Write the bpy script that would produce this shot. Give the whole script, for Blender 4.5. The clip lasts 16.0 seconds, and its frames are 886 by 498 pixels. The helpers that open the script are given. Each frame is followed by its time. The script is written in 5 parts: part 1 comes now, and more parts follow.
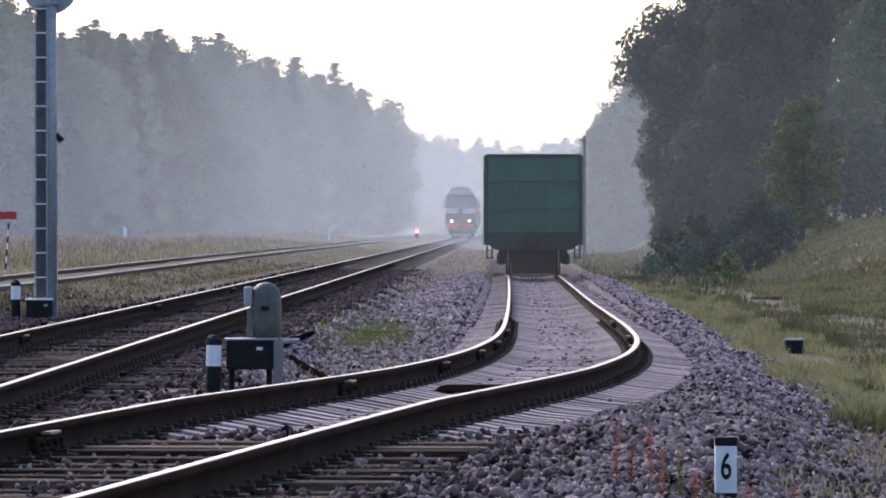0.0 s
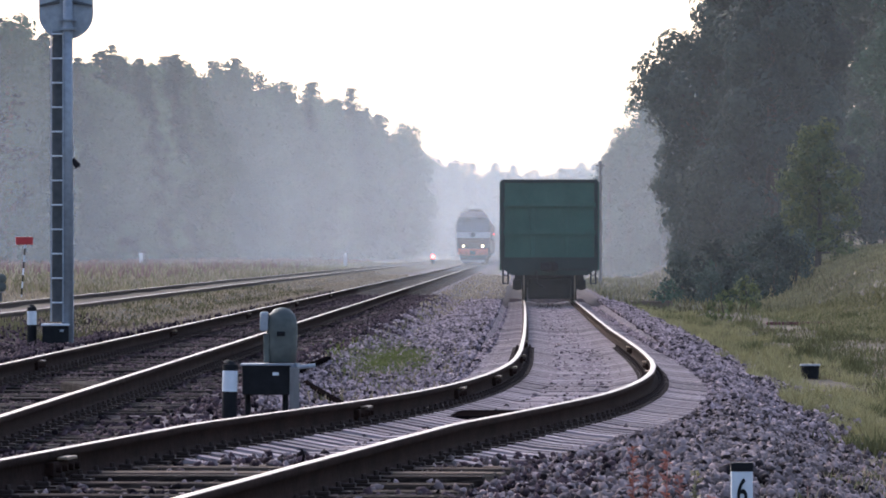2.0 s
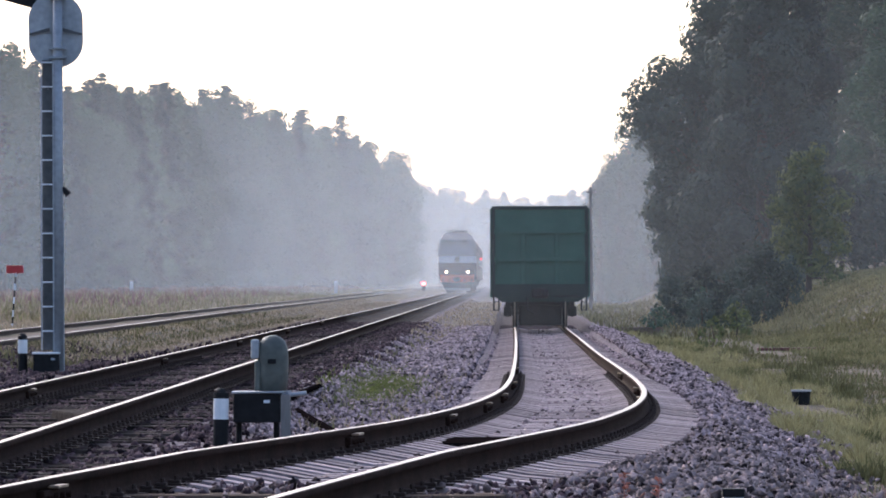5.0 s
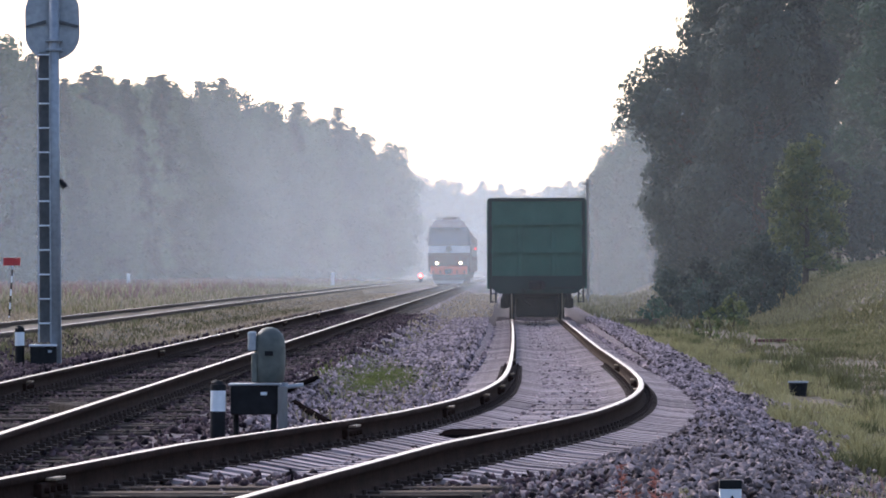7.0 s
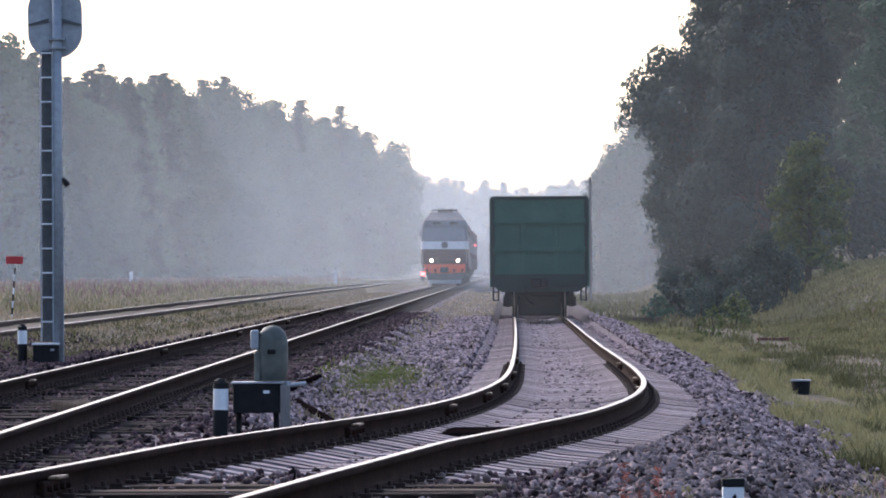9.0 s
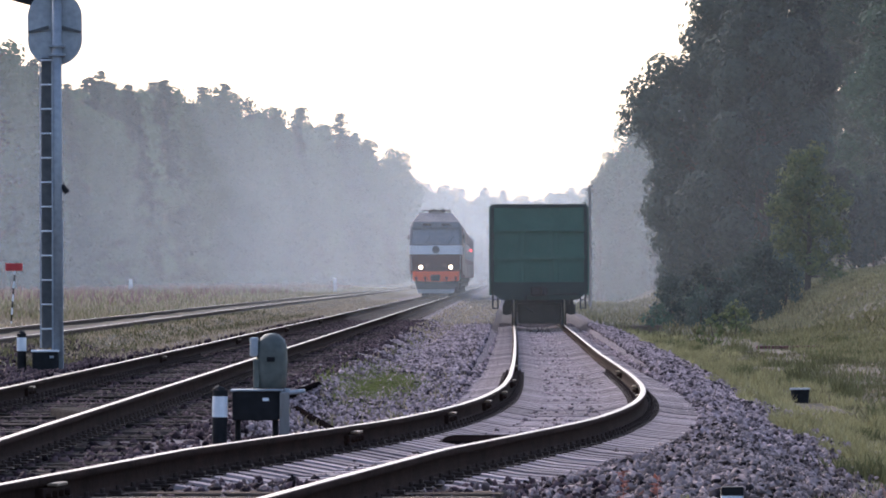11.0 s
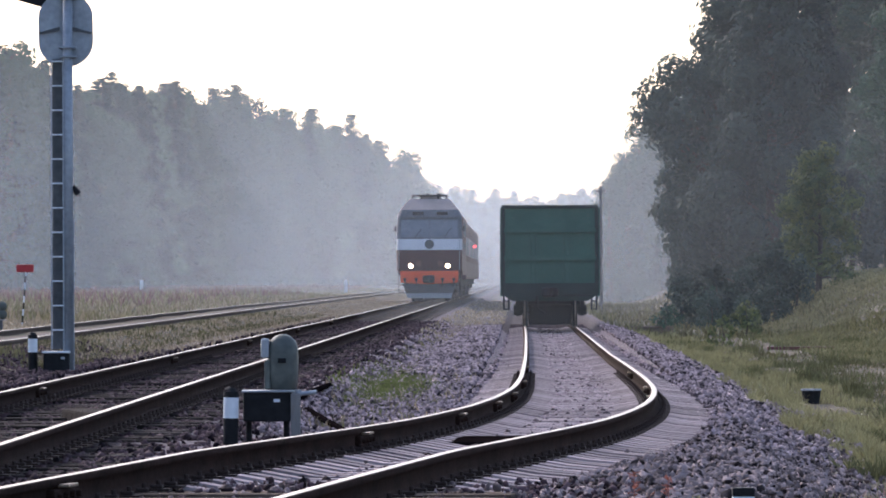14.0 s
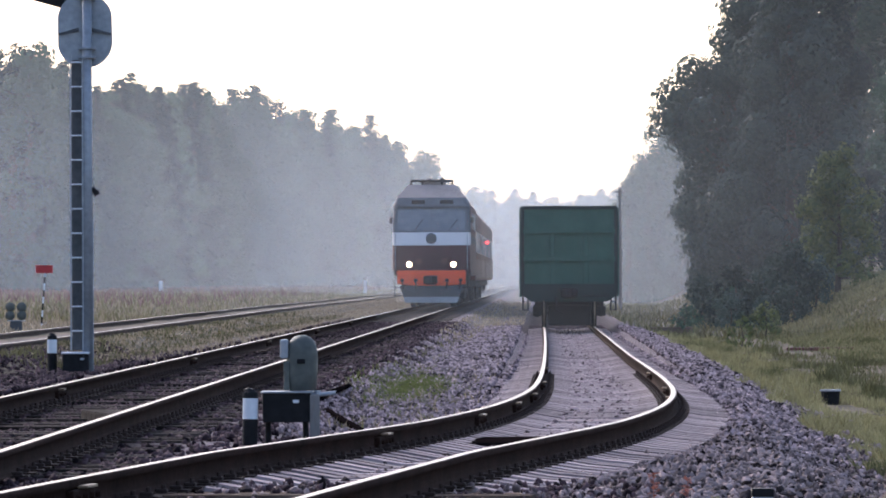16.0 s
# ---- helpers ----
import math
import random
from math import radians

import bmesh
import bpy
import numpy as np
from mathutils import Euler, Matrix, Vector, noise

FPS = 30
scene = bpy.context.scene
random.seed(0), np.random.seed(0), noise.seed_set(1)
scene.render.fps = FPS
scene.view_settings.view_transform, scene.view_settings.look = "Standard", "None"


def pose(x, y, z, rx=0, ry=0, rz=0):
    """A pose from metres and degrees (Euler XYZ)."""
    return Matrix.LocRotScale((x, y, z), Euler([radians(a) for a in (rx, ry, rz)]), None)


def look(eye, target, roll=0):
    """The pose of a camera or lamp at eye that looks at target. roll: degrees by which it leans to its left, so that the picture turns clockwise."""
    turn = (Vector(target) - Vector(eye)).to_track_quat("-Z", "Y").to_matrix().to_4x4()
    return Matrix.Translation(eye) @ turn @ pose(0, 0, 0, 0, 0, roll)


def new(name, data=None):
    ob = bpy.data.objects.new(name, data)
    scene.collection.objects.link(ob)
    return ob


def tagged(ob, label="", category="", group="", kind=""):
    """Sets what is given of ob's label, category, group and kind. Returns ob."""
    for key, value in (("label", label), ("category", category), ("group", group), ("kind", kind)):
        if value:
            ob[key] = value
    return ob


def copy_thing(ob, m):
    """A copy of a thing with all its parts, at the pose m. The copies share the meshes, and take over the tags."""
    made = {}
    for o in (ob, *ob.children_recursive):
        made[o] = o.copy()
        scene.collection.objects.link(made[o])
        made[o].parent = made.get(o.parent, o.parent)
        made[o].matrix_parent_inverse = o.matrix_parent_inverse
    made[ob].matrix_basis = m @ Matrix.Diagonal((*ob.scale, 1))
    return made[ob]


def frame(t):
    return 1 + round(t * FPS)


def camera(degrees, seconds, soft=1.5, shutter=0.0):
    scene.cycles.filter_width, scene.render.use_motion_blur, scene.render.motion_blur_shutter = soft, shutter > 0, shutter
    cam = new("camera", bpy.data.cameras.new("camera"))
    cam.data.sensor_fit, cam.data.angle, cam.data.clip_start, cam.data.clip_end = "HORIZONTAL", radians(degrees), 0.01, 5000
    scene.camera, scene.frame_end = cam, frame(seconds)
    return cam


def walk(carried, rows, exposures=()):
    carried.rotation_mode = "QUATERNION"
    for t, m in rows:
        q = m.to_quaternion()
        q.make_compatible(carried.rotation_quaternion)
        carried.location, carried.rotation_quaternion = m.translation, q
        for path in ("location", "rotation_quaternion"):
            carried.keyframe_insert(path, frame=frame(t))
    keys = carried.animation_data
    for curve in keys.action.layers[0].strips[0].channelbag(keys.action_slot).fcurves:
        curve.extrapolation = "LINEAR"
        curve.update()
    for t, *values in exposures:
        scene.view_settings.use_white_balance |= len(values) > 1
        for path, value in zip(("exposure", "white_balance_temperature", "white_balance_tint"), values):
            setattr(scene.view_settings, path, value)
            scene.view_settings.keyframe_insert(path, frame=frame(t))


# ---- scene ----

# ------------------------------------------------------------------ camera
LENS = 8.15
EYE = 1.09
cam = camera(LENS, 16.0, soft=1.8)
# seconds, turn to the left, tilt up, lean to the right (degrees)
AIM = [
    (0, 0.0000, -0.2031, 0.000), (0.5, -0.0272, -0.1665, 0.059), (1, 0.0292, -0.1302, 0.002),
    (1.5, 0.1246, -0.0527, 0.008), (2, 0.1483, 0.0310, -0.017), (2.5, 0.1459, 0.1014, 0.109),
    (3, 0.1710, 0.0657, 0.088), (3.5, 0.1932, 0.1600, 0.167), (4, 0.1792, 0.1643, 0.115),
    (4.5, 0.1082, 0.2404, 0.141), (4.7, 0.0849, 0.2800, 0.166), (7, 0.0334, 0.2042, 0.263),
    (7.5, 0.0227, 0.1067, 0.244), (8, -0.0145, 0.1408, 0.241), (8.5, 0.0218, 0.1710, 0.266),
    (9, 0.0579, 0.1893, 0.272), (11.5, 0.0734, 0.2663, 0.127), (12, 0.1265, 0.2483, 0.131),
    (12.5, 0.1159, 0.2155, 0.182), (13, 0.1181, 0.2308, 0.191), (13.5, 0.1249, 0.2579, 0.185),
    (14, 0.1541, 0.2710, 0.193), (14.5, 0.1719, 0.3070, 0.258), (15, 0.2120, 0.3826, 0.246),
    (15.5, 0.3030, 0.3275, 0.130), (16, 0.3312, 0.2790, 0.201),
]
walk(cam, [(t, pose(0, 0, EYE, 90 + up, lean, turn)) for t, turn, up, lean in AIM], [(0, 1.02, 6060, 19), (3, 1.07, 6060, 19), (16, 1.08, 6060, 19)])

# ------------------------------------------------------------------ light
SUN_UP, SUN_ROUND = 32.0, -28.0      # height, and bearing to the right of the way ahead
world = bpy.data.worlds.new("sky")
scene.world = world
world.use_nodes = True
wn = world.node_tree.nodes
sky = wn.new("ShaderNodeTexSky")
sky.sky_type = "NISHITA"
sky.sun_disc = False
sky.sun_elevation = radians(SUN_UP)
sky.sun_rotation = radians(SUN_ROUND)
sky.dust_density = 2.5
sky.air_density = 1.0
wn["Background"].inputs["Strength"].default_value = 0.15
world.node_tree.links.new(sky.outputs["Color"], wn["Background"].inputs["Color"])
sun = new("sun", bpy.data.lights.new("sun", "SUN"))
sun.data.energy, sun.data.angle, sun.data.color = 0.8, radians(14), (1.0, 0.95, 0.88)
sun.matrix_world = look((0, 0, 0), (-math.sin(radians(SUN_ROUND)) * math.cos(radians(SUN_UP)),
                                    -math.cos(radians(SUN_ROUND)) * math.cos(radians(SUN_UP)), -math.sin(radians(SUN_UP))))


# ------------------------------------------------------------------ materials
def mat(name, dark, light, rough=0.8, metal=0.0, grain=8.0, stain=0.7, bump=0.0, per="", stretch=(1, 1, 1), spec=0.2, vary=0.9):
    """Two colours mixed by a large stain and a fine grain; per: a random shade per 'object' or 'island'."""
    m = bpy.data.materials.new(name)
    m.use_nodes = True
    n, l = m.node_tree.nodes, m.node_tree.links
    b = n["Principled BSDF"]
    b.inputs["Roughness"].default_value, b.inputs["Metallic"].default_value = rough, metal
    b.inputs["Specular IOR Level"].default_value = spec
    co = n.new("ShaderNodeTexCoord")
    mp = n.new("ShaderNodeMapping")
    mp.inputs["Scale"].default_value = stretch
    l.new(co.outputs["Object"], mp.inputs["Vector"])
    fine, big = n.new("ShaderNodeTexNoise"), n.new("ShaderNodeTexNoise")
    fine.inputs["Scale"].default_value, fine.inputs["Detail"].default_value = grain, 6
    big.inputs["Scale"].default_value, big.inputs["Detail"].default_value = stain, 4
    l.new(mp.outputs["Vector"], fine.inputs["Vector"])
    l.new(mp.outputs["Vector"], big.inputs["Vector"])
    add = n.new("ShaderNodeMath")
    add.operation = "ADD"
    l.new(fine.outputs["Fac"], add.inputs[0])
    l.new(big.outputs["Fac"], add.inputs[1])
    last = add
    if per:
        info = n.new("ShaderNodeObjectInfo" if per == "object" else "ShaderNodeNewGeometry")
        more = n.new("ShaderNodeMath")
        more.operation = "MULTIPLY_ADD"
        more.inputs[1].default_value = vary
        l.new(info.outputs["Random" if per == "object" else "Random Per Island"], more.inputs[0])
        l.new(add.outputs[0], more.inputs[2])
        shift = n.new("ShaderNodeMath")
        shift.operation = "SUBTRACT"
        shift.inputs[1].default_value = vary / 2
        l.new(more.outputs[0], shift.inputs[0])
        last = shift
    rng = n.new("ShaderNodeMapRange")
    rng.inputs["From Min"].default_value, rng.inputs["From Max"].default_value = 0.6, 1.4
    l.new(last.outputs[0], rng.inputs["Value"])
    mix = n.new("ShaderNodeMix")
    mix.data_type = "RGBA"
    mix.inputs[6].default_value, mix.inputs[7].default_value = (*dark, 1), (*light, 1)
    l.new(rng.outputs["Result"], mix.inputs[0])
    l.new(mix.outputs[2], b.inputs["Base Color"])
    if bump:
        bp = n.new("ShaderNodeBump")
        bp.inputs["Strength"].default_value, bp.inputs["Distance"].default_value = bump, 0.02
        l.new(fine.outputs["Fac"], bp.inputs["Height"])
        l.new(bp.outputs["Normal"], b.inputs["Normal"])
    return m


def glow(name, color, strength):
    m = bpy.data.materials.new(name)
    m.use_nodes = True
    b = m.node_tree.nodes["Principled BSDF"]
    b.inputs["Base Color"].default_value = (*color, 1)
    b.inputs["Emission Color"].default_value = (*color, 1)
    b.inputs["Emission Strength"].default_value = strength
    return m


def leaf_mat(name, dark, light, vary=0.5, sheer=0.18):
    """Leaves: a shade per leaf, and some light let through."""
    m = mat(name, dark, light, 0.7, 0, 3.0, 0.35, per="island", spec=0.1, vary=vary)
    n, l = m.node_tree.nodes, m.node_tree.links
    b, out = n["Principled BSDF"], n["Material Output"]
    info, rng, hue = n.new("ShaderNodeObjectInfo"), n.new("ShaderNodeMapRange"), n.new("ShaderNodeHueSaturation")
    rng.inputs["To Min"].default_value, rng.inputs["To Max"].default_value = 0.7, 1.35
    l.new(info.outputs["Random"], rng.inputs["Value"])
    l.new(rng.outputs["Result"], hue.inputs["Value"])
    l.new(b.inputs["Base Color"].links[0].from_socket, hue.inputs["Color"])
    l.new(hue.outputs["Color"], b.inputs["Base Color"])
    tr, mx = n.new("ShaderNodeBsdfTranslucent"), n.new("ShaderNodeMixShader")
    l.new(b.inputs["Base Color"].links[0].from_socket, tr.inputs["Color"])
    mx.inputs[0].default_value = sheer
    l.new(b.outputs[0], mx.inputs[1])
    l.new(tr.outputs[0], mx.inputs[2])
    l.new(mx.outputs[0], out.inputs["Surface"])
    return m


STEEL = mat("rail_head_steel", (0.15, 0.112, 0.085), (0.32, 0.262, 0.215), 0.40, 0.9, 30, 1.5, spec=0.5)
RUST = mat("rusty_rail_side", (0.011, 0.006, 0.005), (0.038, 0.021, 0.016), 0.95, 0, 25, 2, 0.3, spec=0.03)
PALE_RUST = mat("pale_rust", (0.075, 0.056, 0.047), (0.17, 0.13, 0.11), 0.9, 0, 25, 2, 0.3, spec=0.08)
CLIP = mat("clip_iron", (0.016, 0.011, 0.010), (0.055, 0.038, 0.032), 0.85, 0.0, 30, 3, spec=0.1)
BRIGHT_IRON = mat("worn_iron", (0.13, 0.09, 0.06), (0.34, 0.25, 0.17), 0.6, 0.2, 30, 3)
CONCRETE = mat("sleeper_concrete", (0.196, 0.160, 0.160), (0.385, 0.316, 0.312), 0.9, 0, 20, 1.5, 0.3, per="object", spec=0.08)
TIMBER = mat("old_timber", (0.022, 0.016, 0.014), (0.155, 0.115, 0.085), 0.95, 0, 12, 1.5, 0.5, per="object", stretch=(1, 9, 6), spec=0.05)
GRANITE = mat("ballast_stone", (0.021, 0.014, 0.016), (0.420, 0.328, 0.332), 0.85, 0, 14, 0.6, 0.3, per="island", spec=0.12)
# the ballast stone again, darker and browner, for the near stretch
NEAR_STONE = mat("dark_near_stone", (0.014, 0.010, 0.010), (0.330, 0.258, 0.246), 0.9, 0, 14, 0.6, 0.3, per="island", spec=0.06)
# oily stone of the main line, also the painted shade under the wagon
OIL_SHADE = mat("oil_shade_stone", (0.010, 0.006, 0.008), (0.105, 0.068, 0.074), 0.85, 0, 14, 0.6, 0.3, per="island", spec=0.08)
OILY_TIMBER = mat("oil_soaked_timber", (0.014, 0.011, 0.010), (0.075, 0.060, 0.052), 0.95, 0, 12, 1.5, 0.5, per="object", stretch=(1, 9, 6), spec=0.05)
BARK = mat("bark", (0.03, 0.025, 0.02), (0.12, 0.10, 0.08), 0.95, 0, 10, 1, 0.6, stretch=(3, 3, 0.6))
LEAF_DARK = leaf_mat("dark_leaf", (0.027, 0.043, 0.037), (0.068, 0.092, 0.070), 0.3, 0.25)
LEAF_FRESH = leaf_mat("fresh_leaf", (0.050, 0.066, 0.034), (0.150, 0.165, 0.070))
NEEDLE = leaf_mat("needle", (0.014, 0.030, 0.028), (0.034, 0.060, 0.050), 0.12, 0.4)
BIRCH = leaf_mat("birch_leaf", (0.028, 0.056, 0.040), (0.060, 0.102, 0.066), 0.12, 0.4)
GRASS = leaf_mat("grass_blade", (0.090, 0.082, 0.040), (0.250, 0.228, 0.115))
EDGE_GRASS = leaf_mat("edge_grass_blade", (0.150, 0.138, 0.060), (0.36, 0.325, 0.165))
TUFT = leaf_mat("tuft_blade", (0.070, 0.075, 0.034), (0.180, 0.175, 0.080))
DRY = leaf_mat("dry_grass", (0.23, 0.18, 0.12), (0.46, 0.37, 0.25))
FRESH_GRASS = leaf_mat("fresh_green_weed", (0.10, 0.12, 0.032), (0.24, 0.26, 0.085))
RED_WEED = leaf_mat("red_weed", (0.18, 0.07, 0.05), (0.42, 0.18, 0.14))
PINK_WEED = leaf_mat("pink_weed", (0.17, 0.10, 0.09), (0.36, 0.22, 0.20))
WAGON_GREEN = mat("wagon_green_paint", (0.016, 0.066, 0.050), (0.032, 0.118, 0.086), 0.6, 0, 18, 1.1, 0.15)
WAGON_DARK = mat("sooty_green_paint", (0.010, 0.022, 0.020), (0.024, 0.045, 0.040), 0.75, 0, 18, 1.1, 0.2)
BLACK_IRON = mat("black_iron", (0.008, 0.008, 0.009), (0.030, 0.028, 0.030), 0.7, 0.2, 25, 2, 0.2)
LOCO_RED = mat("maroon_paint", (0.048, 0.013, 0.017), (0.085, 0.022, 0.026), 0.4, 0, 12, 1, 0.05)
LOCO_BROWN = mat("weathered_red_paint", (0.080, 0.029, 0.029), (0.140, 0.052, 0.050), 0.5, 0, 12, 1, 0.05)
LOCO_ORANGE = mat("orange_red_paint", (0.78, 0.080, 0.022), (0.95, 0.125, 0.040), 0.45, 0, 10, 1, 0.05)
LOCO_WHITE = mat("white_stripe_paint", (0.55, 0.55, 0.56), (0.74, 0.74, 0.75), 0.45, 0, 12, 1.2)
LOCO_GREY = mat("blue_grey_paint", (0.060, 0.072, 0.085), (0.125, 0.140, 0.160), 0.55, 0, 12, 1.2)
LOCO_ROOF = mat("dusty_roof_paint", (0.17, 0.14, 0.13), (0.30, 0.26, 0.245), 0.6, 0, 9, 0.8)
GLASS = mat("windscreen_glass", (0.10, 0.12, 0.14), (0.16, 0.18, 0.20), 0.12, 0.0, 3, 0.5, spec=0.9)
LAMP = glow("headlamp_glow", (1.0, 0.76, 0.45), 5.5)
SIDE_LAMP = glow("red_side_lamp_glow", (1.0, 0.08, 0.08), 1.6)
RED_LAMP = glow("red_signal_glow", (1.0, 0.06, 0.05), 12.0)
ZINC = mat("grey_painted_metal", (0.20, 0.225, 0.25), (0.36, 0.39, 0.42), 0.5, 0.25, 14, 1.6, 0.1)
ZINC_DARK = mat("dark_grey_paint", (0.055, 0.060, 0.065), (0.12, 0.125, 0.13), 0.6, 0.1, 14, 1.5, 0.1)
SIGNAL_GREY = mat("signal_grey_green", (0.060, 0.068, 0.062), (0.13, 0.14, 0.125), 0.55, 0.1, 14, 2, 0.1)
# black without sheen, for the rods and the painted hollow in the siding
FLAT_BLACK = mat("flat_black", (0.004, 0.003, 0.003), (0.012, 0.009, 0.009), 1.0, 0, 14, 2, spec=0.0)
BLACK = mat("black_paint", (0.006, 0.006, 0.007), (0.018, 0.018, 0.020), 0.7, 0, 14, 2, spec=0.15)
WHITE = mat("white_paint", (0.50, 0.53, 0.56), (0.72, 0.75, 0.78), 0.6, 0, 14, 2)
RED = mat("red_paint", (0.32, 0.035, 0.04), (0.50, 0.06, 0.06), 0.6, 0, 14, 2)
POLE_WOOD = mat("grey_pole_wood", (0.10, 0.095, 0.09), (0.22, 0.21, 0.20), 0.9, 0, 10, 1, 0.3, stretch=(2, 2, 0.4))


def ground_mat():
    """Earth, gravel and grass by distance across the line, with uneven borders."""
    m = mat("ground_earth", (0.056, 0.051, 0.035), (0.175, 0.144, 0.105), 0.95, 0, 2.2, 0.22, 0.5, spec=0.05)
    n, l = m.node_tree.nodes, m.node_tree.links
    b = n["Principled BSDF"]
    earth = b.inputs["Base Color"].links[0].from_socket
    at = n.new("ShaderNodeAttribute")
    at.attribute_name = "gravel"
    nz = n.new("ShaderNodeTexNoise")
    nz.inputs["Scale"].default_value, nz.inputs["Detail"].default_value = 22.0, 5
    co = n.new("ShaderNodeTexCoord")
    l.new(co.outputs["Object"], nz.inputs["Vector"])
    ramp = n.new("ShaderNodeValToRGB")
    ramp.color_ramp.elements[0].position, ramp.color_ramp.elements[1].position = 0.35, 0.68
    ramp.color_ramp.elements[0].color, ramp.color_ramp.elements[1].color = (0.048, 0.038, 0.042, 1), (0.275, 0.230, 0.242, 1)
    l.new(nz.outputs["Fac"], ramp.inputs["Fac"])
    mx = n.new("ShaderNodeMix")
    mx.data_type = "RGBA"
    l.new(at.outputs["Fac"], mx.inputs[0])
    l.new(earth, mx.inputs[6])
    l.new(ramp.outputs["Color"], mx.inputs[7])
    # multiplies in oil stains by the tracks and painted shade under the wagon
    oil_shade = n.new("ShaderNodeAttribute")
    oil_shade.attribute_name = "oil_shade"
    darken = n.new("ShaderNodeMix")
    darken.data_type, darken.blend_type = "RGBA", "MULTIPLY"
    darken.inputs[7].default_value = (0.22, 0.19, 0.20, 1)
    l.new(oil_shade.outputs["Fac"], darken.inputs[0])
    l.new(mx.outputs[2], darken.inputs[6])
    l.new(darken.outputs[2], b.inputs["Base Color"])
    return m


GROUND = ground_mat()


def mist_mat(name, density, top, base):
    """Thin bright fog that is densest low down and torn by slow noise."""
    m = bpy.data.materials.new(name)
    m.use_nodes = True
    n, l = m.node_tree.nodes, m.node_tree.links
    n.remove(n["Principled BSDF"])
    clear, d, t = n.new("ShaderNodeBsdfTransparent"), n.new("ShaderNodeBsdfDiffuse"), n.new("ShaderNodeBsdfTranslucent")
    for s in (d, t):
        s.inputs["Color"].default_value = (0.86, 0.925, 0.945, 1)
    fog, mx = n.new("ShaderNodeMixShader"), n.new("ShaderNodeMixShader")
    fog.inputs[0].default_value = 0.5
    l.new(d.outputs[0], fog.inputs[1])
    l.new(t.outputs[0], fog.inputs[2])
    co, sep = n.new("ShaderNodeTexCoord"), n.new("ShaderNodeSeparateXYZ")
    l.new(co.outputs["Object"], sep.inputs[0])
    rng = n.new("ShaderNodeMapRange")
    rng.interpolation_type = "SMOOTHERSTEP"
    for k, v in (("From Min", 0.0), ("From Max", top), ("To Min", density * base), ("To Max", density * 0.12)):
        rng.inputs[k].default_value = v
    l.new(sep.outputs["Z"], rng.inputs["Value"])
    nz = n.new("ShaderNodeTexNoise")
    nz.inputs["Scale"].default_value, nz.inputs["Detail"].default_value = 0.04, 3
    l.new(co.outputs["Object"], nz.inputs["Vector"])
    mu = n.new("ShaderNodeMath")
    mu.operation = "MULTIPLY"
    sc = n.new("ShaderNodeMapRange")
    for k, v in (("From Min", 0.3), ("From Max", 0.7), ("To Min", 0.82), ("To Max", 1.15)):
        sc.inputs[k].default_value = v
    l.new(nz.outputs["Fac"], sc.inputs["Value"])
    l.new(rng.outputs["Result"], mu.inputs[0])
    l.new(sc.outputs["Result"], mu.inputs[1])
    l.new(mu.outputs[0], mx.inputs[0])
    l.new(clear.outputs[0], mx.inputs[1])
    l.new(fog.outputs[0], mx.inputs[2])
    l.new(mx.outputs[0], n["Material Output"].inputs["Surface"])
    return m


# ------------------------------------------------------------------ mesh helpers
def part(name, bm, material, parent=None, label="", smooth=False):
    """Links a bmesh as one mesh object under a thing or a part."""
    me = bpy.data.meshes.new(name)
    bm.to_mesh(me)
    bm.free()
    mats = material if isinstance(material, (list, tuple)) else [material]
    for x in mats:
        me.materials.append(x)
    if smooth:
        for p in me.polygons:
            p.use_smooth = True
    ob = new(name, me)
    ob.parent = parent
    if label:
        tagged(ob, label)
    return ob


def empty(name, m, label, category, group="", kind=""):
    ob = new(name)
    ob.matrix_basis = m
    return tagged(ob, label, category, group, kind)


def box(bm, x0, x1, y0, y1, z0, z1, bevel=0.0, mi=0):
    r = bmesh.ops.create_cube(bm, size=1, matrix=Matrix.LocRotScale(((x0 + x1) / 2, (y0 + y1) / 2, (z0 + z1) / 2), None, (x1 - x0, y1 - y0, z1 - z0)))
    vs = r["verts"]
    fs = list({f for v in vs for f in v.link_faces})
    for f in fs:
        f.material_index = mi
    if bevel:
        es = list({e for v in vs for e in v.link_edges})
        bmesh.ops.bevel(bm, geom=es, offset=bevel, segments=2, affect="EDGES", profile=0.6)
    return bm


def rod(bm, a, b, r0, r1=None, sides=12):
    """A round bar from a to b."""
    a, b = Vector(a), Vector(b)
    d = b - a
    m = Matrix.Translation((a + b) / 2) @ d.to_track_quat("Z", "Y").to_matrix().to_4x4()
    bmesh.ops.create_cone(bm, cap_ends=True, segments=sides, radius1=r0, radius2=r0 if r1 is None else r1, depth=d.length, matrix=m)
    return bm


def ball(bm, c, rx, ry, rz, u=16, v=10):
    bmesh.ops.create_uvsphere(bm, u_segments=u, v_segments=v, radius=1, matrix=Matrix.LocRotScale(c, None, (rx, ry, rz)))
    return bm


def slab(bm, outline, y0, y1, mi=0):
    """An outline in x, z drawn out from y0 to y1."""
    a = [bm.verts.new((x, y0, z)) for x, z in outline]
    b = [bm.verts.new((x, y1, z)) for x, z in outline]
    k = len(outline)
    fs = [bm.faces.new(a), bm.faces.new(b[::-1])]
    fs += [bm.faces.new((a[i], b[i], b[(i + 1) % k], a[(i + 1) % k])) for i in range(k)]
    for f in fs:
        f.material_index = mi
    bmesh.ops.recalc_face_normals(bm, faces=fs)
    return bm


